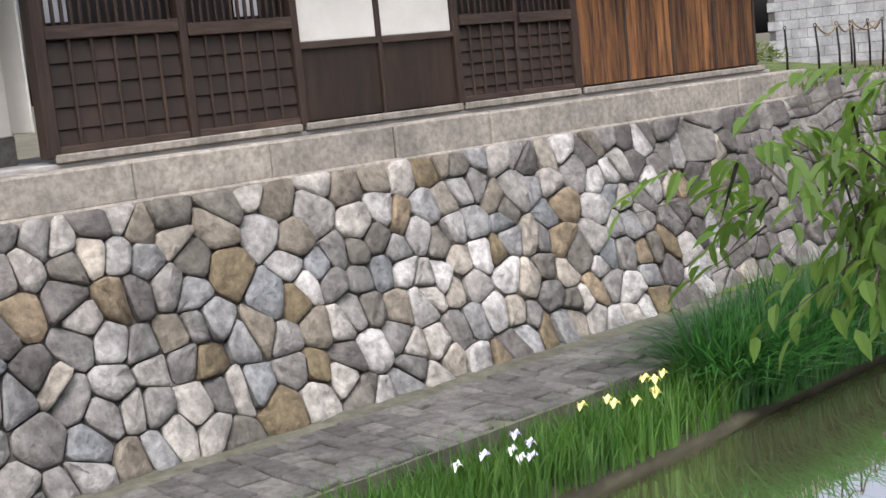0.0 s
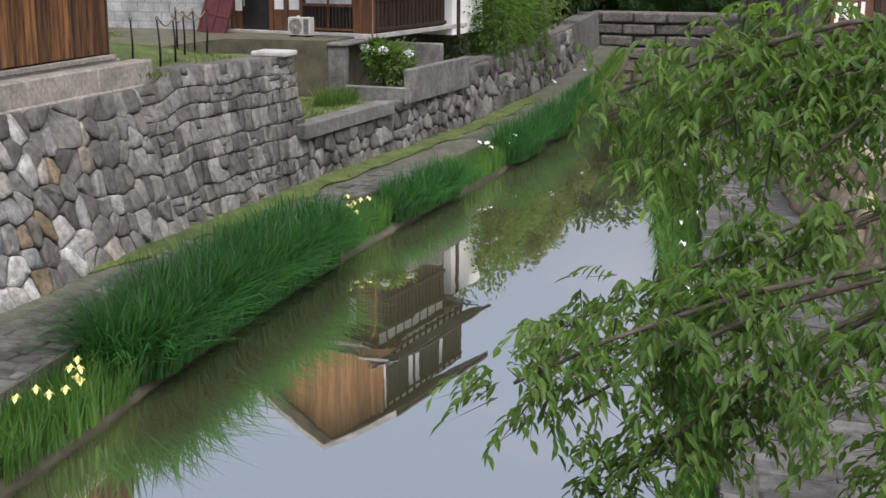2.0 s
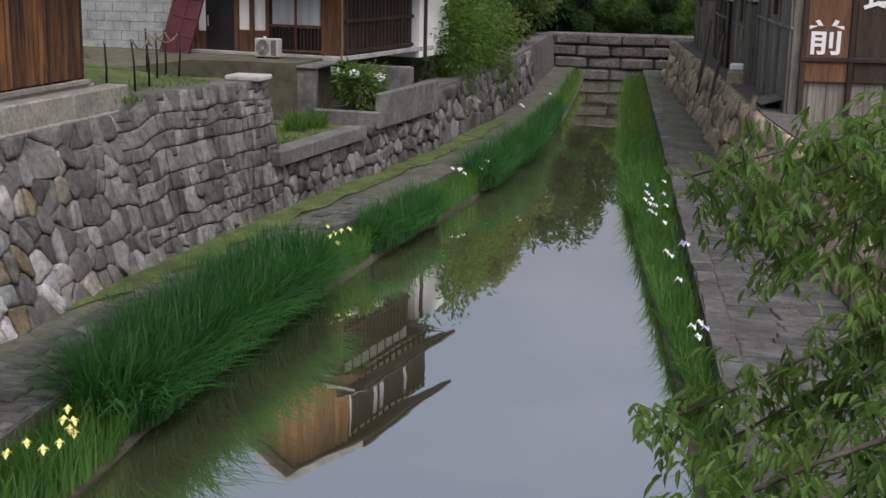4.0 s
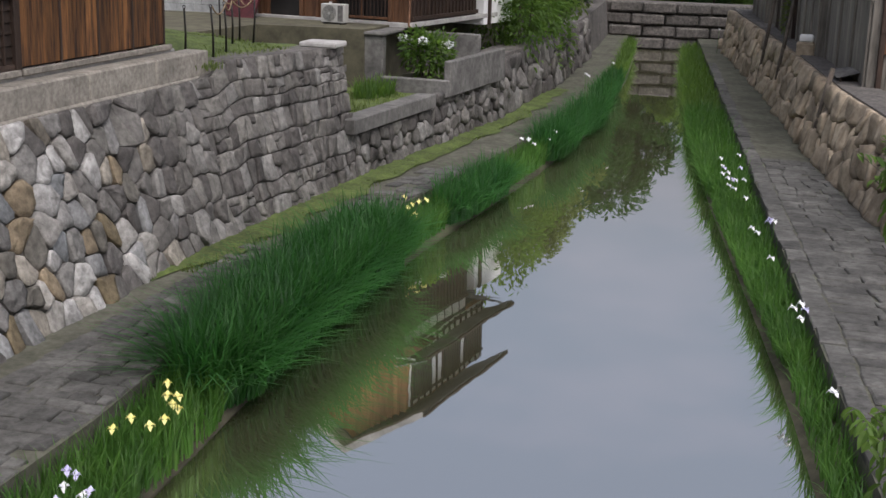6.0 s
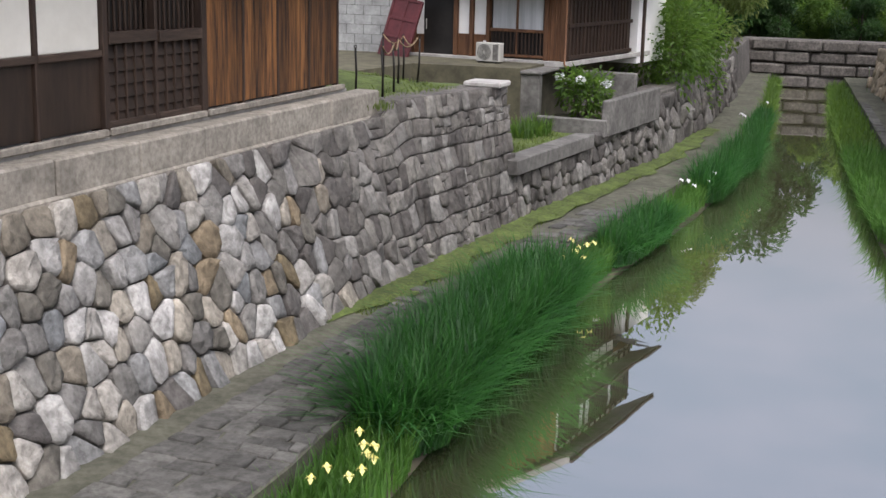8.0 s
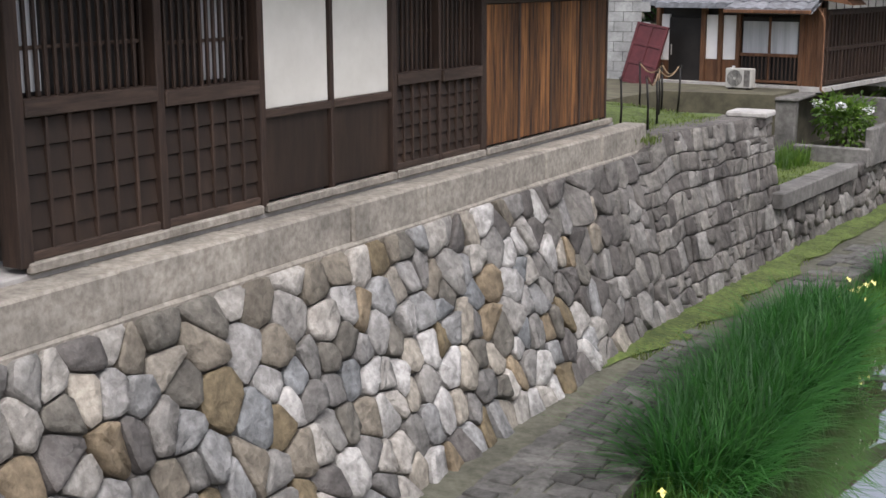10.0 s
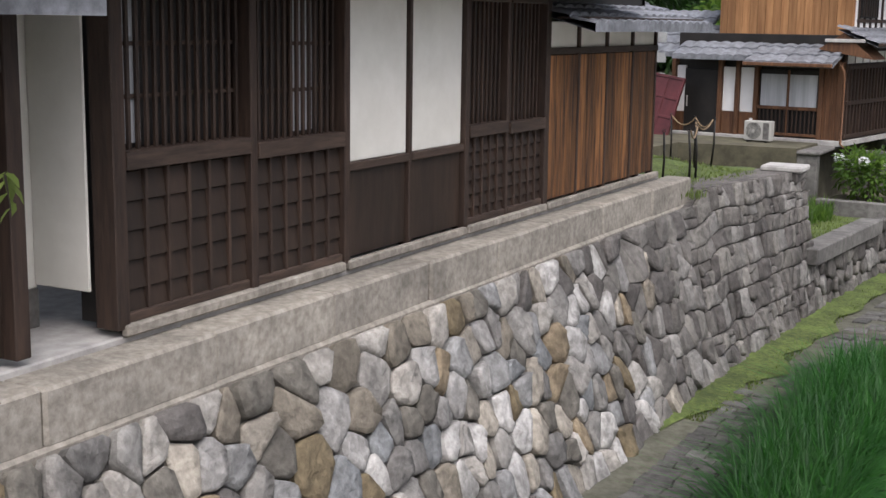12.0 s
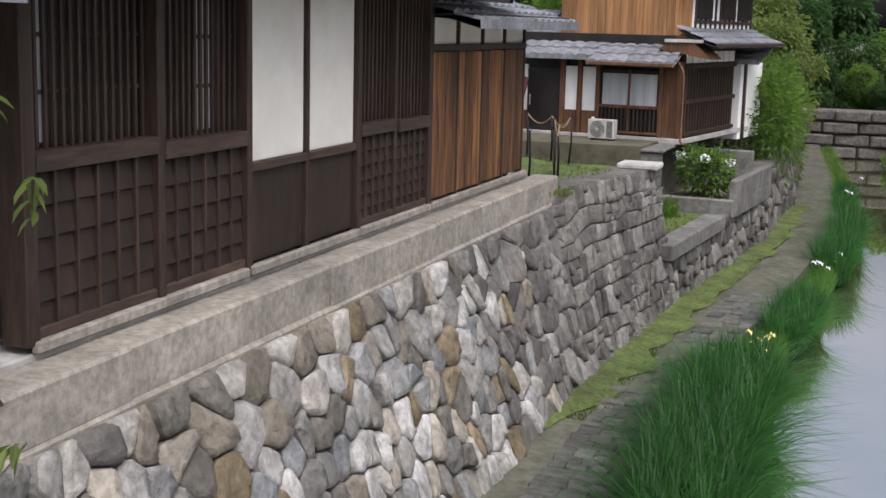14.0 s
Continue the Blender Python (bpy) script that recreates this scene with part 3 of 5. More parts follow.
def lattice_bay(a, b, sill, top, slats, cols, rows, curtain):
    # near-black backing behind the slats, coloured as the unlit room
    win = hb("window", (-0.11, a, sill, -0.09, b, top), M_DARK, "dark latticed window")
    hb("sill_rail", (-0.08, a, sill - 0.1, 0.07, b, sill), M_WOOD_H)
    hb("lintel", (-0.08, a, top, 0.06, b, top + 0.07), M_WOOD_H)
    hb("upper_panel", (-0.08, a, top + 0.07, 0.0, b, 2.12), M_PLASTER if top < 1.95 and b < -6 else M_WOOD)
    for q in curtain:
        hb("curtain", (-0.054, a + (b - a) * q[0], sill + 0.03, -0.049, a + (b - a) * q[1], top - 0.02), M_CURTAIN, "white curtain", win, 0.001)
    for i in range(slats):
        yy = a + (b - a) * (i + 0.5) / slats
        hb("slat", (-0.03, yy - 0.012, sill, -0.008, yy + 0.012, top), M_WOOD, "", win, 0.002)
    for k in (1, 2):
        zz = sill + (top - sill) * k / 3
        hb("cross_rail", (-0.045, a, zz - 0.012, -0.031, b, zz + 0.012), M_WOOD_H, "", win, 0.002)
    low_panel = hb("dado_panel", (-0.08, a, 0.05, -0.02, b, sill - 0.1), M_PANEL, "dark boarded dado with a batten grid")
    for r in range(rows):
        z0, z1 = 0.06 + (sill - 0.17) * r / rows, 0.06 + (sill - 0.17) * (r + 1) / rows
        v, f = box_data(-0.02, a + HY, z0, 0.004, b + HY, z1 - 0.006, 0.002)
        mk("board", [(p[0] + 0.022 * (1 - (p[2] - z0) / (z1 - z0)) * (p[0] > -0.01), p[1], p[2]) for p in v], f, M_PANEL, low_panel)
    for i in range(1, cols):
        yy = a + (b - a) * i / cols
        hb("batten", (0.0, yy - 0.012, 0.05, 0.038, yy + 0.012, sill - 0.1), M_WOOD, "", low_panel, 0.003)
    hb("foot_rail", (-0.06, a, 0.045, 0.045, b, 0.1), M_WOOD_H)


lattice_bay(-8.70, -7.60, 0.98, 1.83, 15, 6, 5, ((0.02, 0.22),))
lattice_bay(-7.52, -6.54, 0.94, 1.83, 14, 6, 5, ((0.52, 0.76),))
lattice_bay(-4.66, -3.94, 0.86, 1.85, 9, 5, 6, ())
lattice_bay(-3.88, -3.15, 0.84, 1.85, 9, 5, 6, ())
for i in range(4):
    a, b = -3.04 + 0.75 * i, -3.04 + 0.75 * (i + 1)
    door = hb("shutter", (-0.06, a + 0.01, 0.05, 0.0, b - 0.03, 1.40), M_PANEL, "weathered orange-brown wooden shutter")
    for k in range(3):
        w = (b - a - 0.04) / 3
        hb("board", (0.0, a + 0.012 + k * w, 0.06, 0.02 + 0.003 * k, a + 0.01 + (k + 1) * w, 1.39), M_SHUTTER, "", door, 0.003)
    hb("post", (-0.04, b - 0.028, 0.02, 0.04, b + 0.008, 1.72), M_WOOD)
    hb("plaster_strip", (-0.05, a + 0.01, 1.46, 0.01, b - 0.03, 1.7), M_PLASTER, "cream plaster strip")
hb("lintel", (-0.05, -3.04, 1.40, 0.045, -0.02, 1.46), M_WOOD_H)
# recessed entrance and the door beyond it
hb("plaster_return", (-0.62, -9.42, 0.2, -0.52, -8.8, 2.1), M_PLASTER, "cream plaster back wall of the recess")
hb("plaster_side", (-0.52, -8.82, 0.22, -0.12, -8.8, 2.1), M_PLASTER)
hb("dado_panel", (-0.62, -9.42, -0.02, -0.51, -8.8, 0.2), M_CONC, "grey mortar skirting")
hb("post", (-0.1, -9.52, 0.02, 0.06, -9.42, 2.1), M_WOOD)
hb("entrance_door", (-0.08, -11.4, 0.03, -0.02, -9.52, 1.42), M_PANEL, "dark boarded door")
hb("lintel", (-0.08, -11.4, 1.42, 0.05, -9.52, 1.5), M_WOOD_H)
hb("plaster_panel", (-0.08, -11.4, 1.5, 0.0, -9.52, 2.1), M_PLASTER)
hb("side_body", (-0.9, -13.4, -0.02, -0.1, -11.4, 2.1), M_WOOD)
# roofs
tile_roof("roof", -3.2, -13.4 + HY, 3.55, (0, 1), (1, 0), 12.0, 3.75, 1.52, M_TILE, house, "grey clay tiles")
tile_roof("porch_roof", -0.75, -3.1 + HY, 2.02, (0, 1), (1, 0), 3.6, 1.25, 0.36, M_TILE, house, "low grey tiled canopy")
tile_roof("entrance_roof", -0.5, -11.6 + HY, 2.1, (0, 1), (1, 0), 2.36, 0.95, 0.36, M_TILE, house, "low grey tiled roof over the entrance")
hb("canopy_board", (0.1, -3.05, 1.72, 0.42, 0.42, 1.745), M_WOOD)
hb("rear_slope", (-6.5, -13.4, 2.0, -3.2, -1.2, 2.1), M_TILE)
hb("gable_wall", (-3.3, -1.4, 1.9, -0.4, -1.3, 2.2), M_WOOD)
hb("soffit", (-0.1, -13.4, 2.08, 0.4, -1.5, 2.1), M_WOOD)
hb("barge_board", (0.0, -1.42, 1.98, 0.5, -1.36, 2.06), M_WOOD)

# ---- the far house ----
far = thing("two_storey_house", (0.34, 9.0, -0.36), "two-storey timber house with orange cedar cladding", "house", rz=-9)


def fb(name, b, mat, label="", parent=None, c=0.008):
    return box(name, b, mat, parent or far, label, c)


fb("plinth", (-3.3, -0.12, 0, 0.08, 4.2, 0.09), M_PALE, "pale concrete plinth")
# solid near-black block, its colour standing in for shade inside
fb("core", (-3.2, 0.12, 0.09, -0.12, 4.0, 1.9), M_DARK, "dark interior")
for x in (-3.25, -2.32, -1.98, -1.62, -0.42, -0.08):
    fb("post", (x, -0.04, 0.09, x + 0.08, 0.1, 1.45), M_BROWN)
fb("corner_panel", (-0.34, 0.0, 0.09, -0.08, 0.1, 1.7), M_BROWN, "brown boarded corner")
for x in (-0.28, -0.2, -0.14):
    fb("corner_batten", (x, -0.02, 0.09, x + 0.02, 0.0, 1.7), M_BROWN)
bay = fb("bay_window", (-1.54, 0.04, 0.15, -0.42, 0.1, 1.28), M_DARK, "timber bay with a curtained window")
fb("curtain", (-1.5, 0.02, 0.62, -0.46, 0.039, 1.2), M_CURTAIN, "drawn cream curtain", bay, 0.002)
fb("mullion", (-1.0, -0.02, 0.1, -0.96, 0.02, 1.28), M_BROWN, "", bay)
fb("rail", (-1.54, -0.03, 0.58, -0.42, 0.02, 0.64), M_BROWN, "", bay)
fb("rail", (-1.54, -0.03, 0.12, -0.42, 0.02, 0.17), M_BROWN, "", bay)
for i in range(14):
    x = -1.5 + i * 0.077
    fb("slat", (x, -0.025, 0.17, x + 0.025, 0.0, 0.58), M_WOOD, "", bay, 0.003)
for a, b in ((-2.24, -1.98), (-1.9, -1.62)):
    fb("plaster_panel", (a, 0.03, 0.5, b, 0.08, 1.3), M_WHITE, "white plaster panel")
    fb("dado", (a, 0.02, 0.09, b, 0.08, 0.5), M_BROWN)
fd = fb("door", (-3.0, 0.02, 0.09, -2.32, 0.08, 1.25), M_DARK, "black front door")
fb("door_handle", (-2.95, 0.0, 0.55, -2.93, 0.019, 0.75), M_PALE, "", fd, 0.004)
fb("plaster_panel", (-3.25, 0.04, 0.45, -3.0, 0.1, 1.3), M_WHITE)
fb("dado", (-3.25, 0.04, 0.09, -3.0, 0.1, 0.45), M_BROWN)
fb("name_plate", (-1.66, -0.06, 0.32, -1.6, -0.04, 0.4), M_WHITE)
tile_roof("lower_roof", -1.62, -0.55 + 0.85, 1.78, (1, 0), (0, -1), 1.62, 0.85, 0.38, M_TILE, far, "grey tiled lean-to roof")
tile_roof("lower_roof", -3.1, -0.35 + 0.95, 1.98, (1, 0), (0, -1), 1.55, 0.95, 0.5, M_TILE, far, "grey tiled lean-to roof")
tile_roof("lower_roof", -4.9, 1.5, 2.3, (1, 0), (0, -1), 1.9, 1.3, 0.8, M_TILE, far, "grey tiled roof")
fb("ridge_cap", (-3.12, 0.5, 1.96, -1.55, 0.66, 2.04), M_TILE)
fb("ridge_cap", (-1.6, 0.24, 1.76, 0.0, 0.36, 1.84), M_TILE)
# upper storey: vertical orange boards under a front gable
up = fb("upper_wall", (-2.5, 0.35, 1.7, -0.02, 4.2, 3.1), M_ORANGE, "orange vertical cedar boards")
for i in range(17):
    x = -2.5 + i * 0.1459
    top = 3.1 + 0.8 * (1 - abs(x + 0.073 + 1.26) / 1.26)
    fb("board", (x + 0.003, 0.32, 1.72, x + 0.143, 0.35, top), M_ORANGE, "", up, 0.004)
mk("gable", [(-2.5, 0.36, 3.1), (-0.02, 0.36, 3.1), (-1.26, 0.36, 3.95), (-2.5, 4.2, 3.1), (-0.02, 4.2, 3.1), (-1.26, 4.2, 3.95)], [[0, 1, 2], [3, 5, 4], [0, 2, 5, 3], [1, 4, 5, 2]], M_ORANGE, far)
sideU = fb("upper_side", (-0.02, 0.4, 1.75, 0.02, 4.15, 3.05), M_WHITE, "white plaster with dark studs")
for i in range(13):
    y0 = 0.42 + i * 0.3
    fb("stud", (0.02, y0, 1.75, 0.05, y0 + 0.06, 3.05), M_WOOD, "", sideU, 0.004)
for z in (1.78, 2.12, 2.9):
    fb("side_rail", (0.02, 0.4, z, 0.046, 4.15, z + 0.06), M_WOOD, "", sideU, 0.004)
for y0 in (0.5, 2.0, 3.1):
    w = fb("window", (0.02, y0, 2.2, 0.07, y0 + 0.85, 2.9), M_DARK, "dark upper window")
    for k in range(7):
        fb("slat", (0.07, y0 + 0.04 + k * 0.12, 2.22, 0.085, y0 + 0.07 + k * 0.12, 2.88), M_WOOD, "", w, 0.003)
for s in (-1, 1):
    tile_roof("roof", -1.26, 0.0 if s > 0 else 0.0, 4.08, (0, 1), (s, 0), 4.6, 1.75, 1.08, M_TILE, far, "grey clay tiles")
    mk("verge", [(-1.26, -0.02, 3.98), (-1.26 + s * 1.75, -0.02, 2.9), (-1.26 + s * 1.75, -0.02, 3.02), (-1.26, -0.02, 4.12), (-1.26, 0.34, 3.98), (-1.26 + s * 1.75, 0.34, 2.9)],
       [[0, 1, 2, 3] if s > 0 else [3, 2, 1, 0], [0, 4, 5, 1]], M_PALE, far, "pale plastered verge")
# side facing the canal
sw = fb("side_wall", (-0.06, 0.1, 0.09, 0.0, 3.2, 1.75), M_WOOD, "dark latticed side")
for i in range(18):
    y0 = 0.15 + i * 0.165
    fb("slat", (0.0, y0, 0.12, 0.03, y0 + 0.05, 1.35), M_WOOD, "", sw, 0.004)
for z in (0.12, 0.7, 1.32):
    fb("side_rail", (0.0, 0.1, z, 0.05, 3.2, z + 0.07), M_WOOD, "", sw, 0.004)
for i in range(8):
    y0 = 0.15 + i * 0.38
    fb("plaster_strip", (0.0, y0, 1.42, 0.02, y0 + 0.3, 1.62), M_WHITE, "", sw, 0.004)
tile_roof("lower_roof", -0.1, -0.2, 2.05, (0, 1), (1, 0), 4.4, 0.75, 0.3, M_TILE, far, "grey tiled side roof")
mk("gablet", [(-0.42, -0.16, 1.66), (0.55, -0.16, 1.5), (0.02, -0.16, 1.95), (-0.42, 0.5, 1.66), (0.55, 0.5, 1.5), (0.02, 0.5, 1.95)], [[0, 1, 2], [0, 2, 5, 3], [1, 4, 5, 2], [3, 5, 4]], M_BROWN, far, "small brown gablet")
fb("gablet_verge", (-0.3, -0.2, 1.78, 0.4, -0.17, 1.84), M_PALE)
tube("downpipe", [(-0.1, -0.1, 1.5), (0.05, -0.14, 1.3), (0.06, -0.12, 1.2), (0.06, -0.12, 0.05), (0.16, -0.2, 0.0)], 0.022, 0.022, M_BROWN, far)
fb("gutter", (-1.6, -0.62, 1.36, 0.0, -0.55, 1.42), M_BROWN)
for z, y0 in ((2.98, 0.0), (1.72, -0.2)):
    fb("gutter", (0.62 if z < 2 else 0.46, y0, z, 0.7 if z < 2 else 0.54, y0 + 4.5, z + 0.06), M_WOOD)
ann = thing("white_storehouse", (0.95, 12.4, -0.5), "white plastered annex beside the house", "house", rz=-9)
box("wall", (-1.5, 0, 0, 0, 1.6, 1.5), M_WHITE, ann)
box("corner_board", (0.0, 0.2, 0, 0.05, 0.3, 1.5), M_WOOD, ann)
tile_roof("roof", -1.6, 0.8, 1.9, (1, 0), (0, -1), 2.0, 1.0, 0.35, M_TILE, ann)

blockw = thing("wall_block", (-3.6, 9.75, -0.36), "grey concrete block garden wall", "wall", kind="structure")
box("core", (-3.0, 0.03, 0, 0.2, 0.12, 2.0), M_CONC, blockw)
for r in range(10):
    for i in range(9):
        x = -3.0 + i * 0.37 + (0.18 if r % 2 else 0)
        box("block", (x, 0, r * 0.19 + 0.002, x + 0.36, 0.03, r * 0.19 + 0.185), M_BLOCK, blockw, c=0.004)

gate = thing("leaning_panel", (-3.05, 8.95, -0.34), "dark red metal panel leaning on the wall", "panel", rz=-12)
for o in [box("sheet", (-0.32, -0.01, 0.02, 0.32, 0.01, 1.1), M_RED, gate)] + [box("rib", b, M_RED, gate, c=0.004) for b in
          ((-0.34, -0.03, 0, -0.29, 0.03, 1.14), (0.29, -0.03, 0, 0.34, 0.03, 1.14), (-0.02, -0.03, 0, 0.02, 0.03, 1.14), (-0.34, -0.025, 0, 0.34, 0.025, 0.05), (-0.34, -0.025, 0.36, 0.34, 0.025, 0.41), (-0.34, -0.025, 0.72, 0.34, 0.025, 0.77), (-0.34, -0.025, 1.1, 0.34, 0.025, 1.15))]:
    o.matrix_basis = pose(0, 0, 0, -16, 8, 0)

ac = thing("air_conditioner", (-0.95, 8.55, -0.36), "cream outdoor air-conditioning unit on the plinth", "air conditioner", rz=-9)
box("casing", (-0.36, -0.13, 0.1, 0.36, 0.13, 0.6), M_AC, ac, c=0.015)
for x in (-0.28, 0.22):
    box("foot", (x, -0.15, 0, x + 0.06, 0.15, 0.1), M_IRON, ac)
for k in range(5):
    n = 20
    r = 0.06 + 0.035 * k
    tube("fan_ring", [(-0.1 + r * math.cos(i * math.tau / n), -0.137, 0.35 + r * math.sin(i * math.tau / n)) for i in range(n + 1)], 0.006, 0.006, M_IRON, ac, "", 4)
box("side_grille", (0.16, -0.137, 0.14, 0.32, -0.131, 0.56), M_CONC, ac, c=0.002)
ac.scale = (0.68, 0.68, 0.68)

# ---- posts with ropes on the mound ----
PO = [(-0.1, 0.75), (0.12, 1.1), (0.0, 1.75), (-0.25, 2.5), (-0.2, 3.1), (-0.5, 3.3), (-0.9, 3.5)]


def rope_post():
    t = thing("rope_post", (-0.1, 0.75, -0.2), "slim black iron post carrying a rope", "post", "rope fence posts")
    tube("stake", [(0, 0, -0.1), (0.015, 0, 0.3), (0, 0, 0.62)], 0.016, 0.013, M_IRON, t)
    tube("eyelet", [(0.02 * math.cos(i), 0, 0.64 + 0.02 * math.sin(i)) for i in range(7)], 0.006, 0.006, M_IRON, t, "", 5)
    return t


first_post = rope_post()
for px, py in PO[1:]:
    copy_thing(first_post, pose(*V3((px, py, -0.2)), 0, random.Random(py).uniform(-4, 4), 40 * px))
for (ax, ay), (bx, by) in zip(PO[1:-1], PO[2:]):
    pts = [(ax + (bx - ax) * t, ay + (by - ay) * t, 0.43 - 0.45 * t * (1 - t)) for t in np.linspace(0, 1, 9)]
    tagged(tube("rope", pts, 0.011, 0.011, M_ROPE, None, "", 5), "sagging brown rope between iron posts", "rope", "ropes")
brick = box("paver_block", (-0.12, 0.62, -0.24, 0.1, 0.78, -0.12), M_TAN, c=0.012)
tagged(brick, "small tan block at the post foot", "block")

# ---- right bank: retaining wall, buildings ----
CANAL_TURN = 6.6


def rwall_face(u, v):
    t = v / 1.3
    return (right_back(u) + 0.02 + 0.35 * t, u, PATH_Z - 0.08 + 1.3 * t), Vector((-0.94, -0.12, 0.3)).normalized()


prof = []
ysr = list(np.linspace(-12, 31, 30))
for y in ysr:
    a, b = rwall_face(y, 0)[0], rwall_face(y, 1.3)[0]
    prof.append([(a[0] + 0.04, y, a[2] - 0.3), (a[0] + 0.04, y, a[2]), (b[0] + 0.04, y, b[2]), (b[0] + 0.7, y, b[2]), (b[0] + 0.7, y, a[2] - 0.3)])
wall_right = tagged(mk("wall_right", [p for r in prof for p in r], [[i * 5 + j, (i + 1) * 5 + j, (i + 1) * 5 + (j + 1) % 5, i * 5 + (j + 1) % 5] for i in range(len(ysr) - 1) for j in range(5)] + [[0, 1, 2, 3, 4], [(len(ysr) - 1) * 5 + j for j in (4, 3, 2, 1, 0)]], M_MORTAR),
                    "retaining wall of tan rubble stones", "stone wall", kind="structure")


def plank_house(loc, w, d, h, label, wall_mat, top_mat=None, top_from=0.6, rz=CANAL_TURN):
    t = thing("canal_house", loc, label, "house", "canal side houses", rz)
    box("wall", (0.05, 0.05, 0, w, d, h), M_DARK, t)
    rng = random.Random(int(loc[1] * 10))
    lim = h * top_from if top_mat else h
    n = max(4, int(d / 0.32))
    for i in range(n):
        box("board", (0.0, d * i / n + 0.004, 0, 0.05, d * (i + 1) / n - 0.004, lim), wall_mat, t, c=0.004)
    n = max(4, int(w / 0.32))
    for i in range(n):
        box("board", (w * i / n + 0.004, 0.0, 0, w * (i + 1) / n - 0.004, 0.05, lim), wall_mat, t, c=0.004)
    if top_mat:
        box("plaster_band", (-0.005, 0.0, lim + 0.02, 0.05, d, h), top_mat, t, "white plaster")
        box("plaster_band", (0.05, -0.005, lim + 0.02, w, 0.05, h), top_mat, t, "white plaster")
        box("band_rail", (-0.03, -0.03, lim - 0.03, w, 0.0, lim + 0.03), M_WOOD, t)
        box("band_rail", (-0.03, -0.03, lim - 0.03, 0.0, d, lim + 0.03), M_WOOD, t)
    for i in range(4):
        y0 = 0.05 + (d - 0.2) * i / 3
        box("post", (-0.05, y0, 0, 0.0, y0 + 0.1, h), M_GREYWOOD, t)
    box("rail", (-0.04, 0, h * 0.45, 0.0, d, h * 0.45 + 0.07), M_GREYWOOD, t)
    w1 = box("window", (-0.03, d * 0.4, h * 0.5, 0.0, d * 0.4 + 0.5, h * 0.5 + 0.7), M_DARK, t, "small dark window")
    for k in range(5):
        box("slat", (-0.045, d * 0.4 + 0.03 + k * 0.1, h * 0.5, -0.03, d * 0.4 + 0.06 + k * 0.1, h * 0.5 + 0.7), M_WOOD, w1, c=0.003)
    tile_roof("roof", w * 0.5, -0.4, h + 1.0, (0, 1), (-1, 0), d + 0.8, w * 0.5 + 0.5, 1.0, M_TILE, t)
    tile_roof("roof", w * 0.5, -0.4, h + 1.0, (0, 1), (1, 0), d + 0.8, w * 0.5 + 0.5, 1.0, M_TILE, t)
    mk("gable", [(0, 0, h), (w, 0, h), (w / 2, 0, h + 1.0), (0, d, h), (w, d, h), (w / 2, d, h + 1.0)], [[0, 1, 2], [3, 5, 4]], M_WOOD, t)
    return t


sign_house = plank_house((8.5, 9.0, -1.15), 3.2, 5.2, 3.6, "weathered grey plank house with a painted sign", M_GREYWOOD)
sb = box("sign_board", (0.2, -0.07, 0.75, 0.95, 0.0, 2.6), M_BROWN, sign_house, "dark brown sign boards", 0.01)
for x in (0.15, 0.95, 1.75):
    box("sign_post", (x, -0.1, 0.0, x + 0.09, 0.0, 3.6), M_WOOD, sign_house)
box("sign_rail", (0.15, -0.11, 1.1, 1.8, -0.071, 1.18), M_WOOD, sign_house)
box("sign_board", (1.05, -0.06, 0.75, 1.75, 0.0, 2.9), M_WOOD, sign_house, "dark boards")


def character(text, x, y, z, size, parent):
    cu = bpy.data.curves.new("character", "FONT")
    cu.body, cu.size, cu.extrude, cu.offset = text, size * K, 0.006, 0.012
    tmp = bpy.data.objects.new("tmp", cu)
    scene.collection.objects.link(tmp)
    me = bpy.data.meshes.new_from_object(tmp.evaluated_get(bpy.context.evaluated_depsgraph_get()))
    bpy.data.objects.remove(tmp)
    me.materials.clear()
    me.materials.append(M_WHITE)
    ob = new("character", me)
    ob.parent = parent
    ob.matrix_basis = pose(x * K, y * K, z * K, 90, 0, 0)
    return tagged(ob, "white painted character")


character("前", 0.24, -0.085, 1.28, 0.62, sign_house)
character("理", 1.12, -0.075, 2.0, 0.6, sign_house)
plank_house((7.75, 14.4, -1.15), 3.0, 4.0, 2.9, "dark plank house with a white plaster band", M_GREYWOOD, M_WHITE, 0.66)
plank_house((7.15, 19.0, -1.1), 3.0, 4.0, 2.9, "dark plank storehouse with white plaster gable", M_WOOD, M_WHITE, 0.6)
plank_house((6.4, 24.2, -1.05), 3.0, 4.5, 2.7, "grey canal storehouse with white upper wall", M_GREYWOOD, M_WHITE, 0.6)
awn = thing("awning", (8.05, 9.6, -0.95), "small corrugated metal awning on two struts", "awning", rz=CANAL_TURN)
sheet("sheet_metal", lambda u, v: (u, v, 0.05 + 0.28 * u + 0.012 * math.sin(v * 40)), [0, 0.3, 0.6], list(np.linspace(0, 1.2, 60)), M_CONC, awn)
for v in (0.05, 1.1):
    box("strut", (0.05, v, -0.5, 0.09, v + 0.04, 0.07), M_WOOD, awn)
for px, py, h in ((7.5, 9.0, 1.5), (6.95, 15.6, 2.2), (6.6, 18.8, 2.4)):
    tagged(tube("prop_pole", [(right_back(py) + 0.0, py, PATH_Z - 0.02), (right_back(py) + 0.28, py + 0.15, PATH_Z + h)], 0.05, 0.045, M_BARK), "weathered timber prop leaning on the wall", "pole", "props")
cap = thing("gate_pier", (7.5, 14.8, -1.1), "tan stone pier with a white cap", "pier")
box("shaft", (-0.2, -0.2, -0.4, 0.2, 0.2, 0.4), M_TAN, cap, c=0.05)
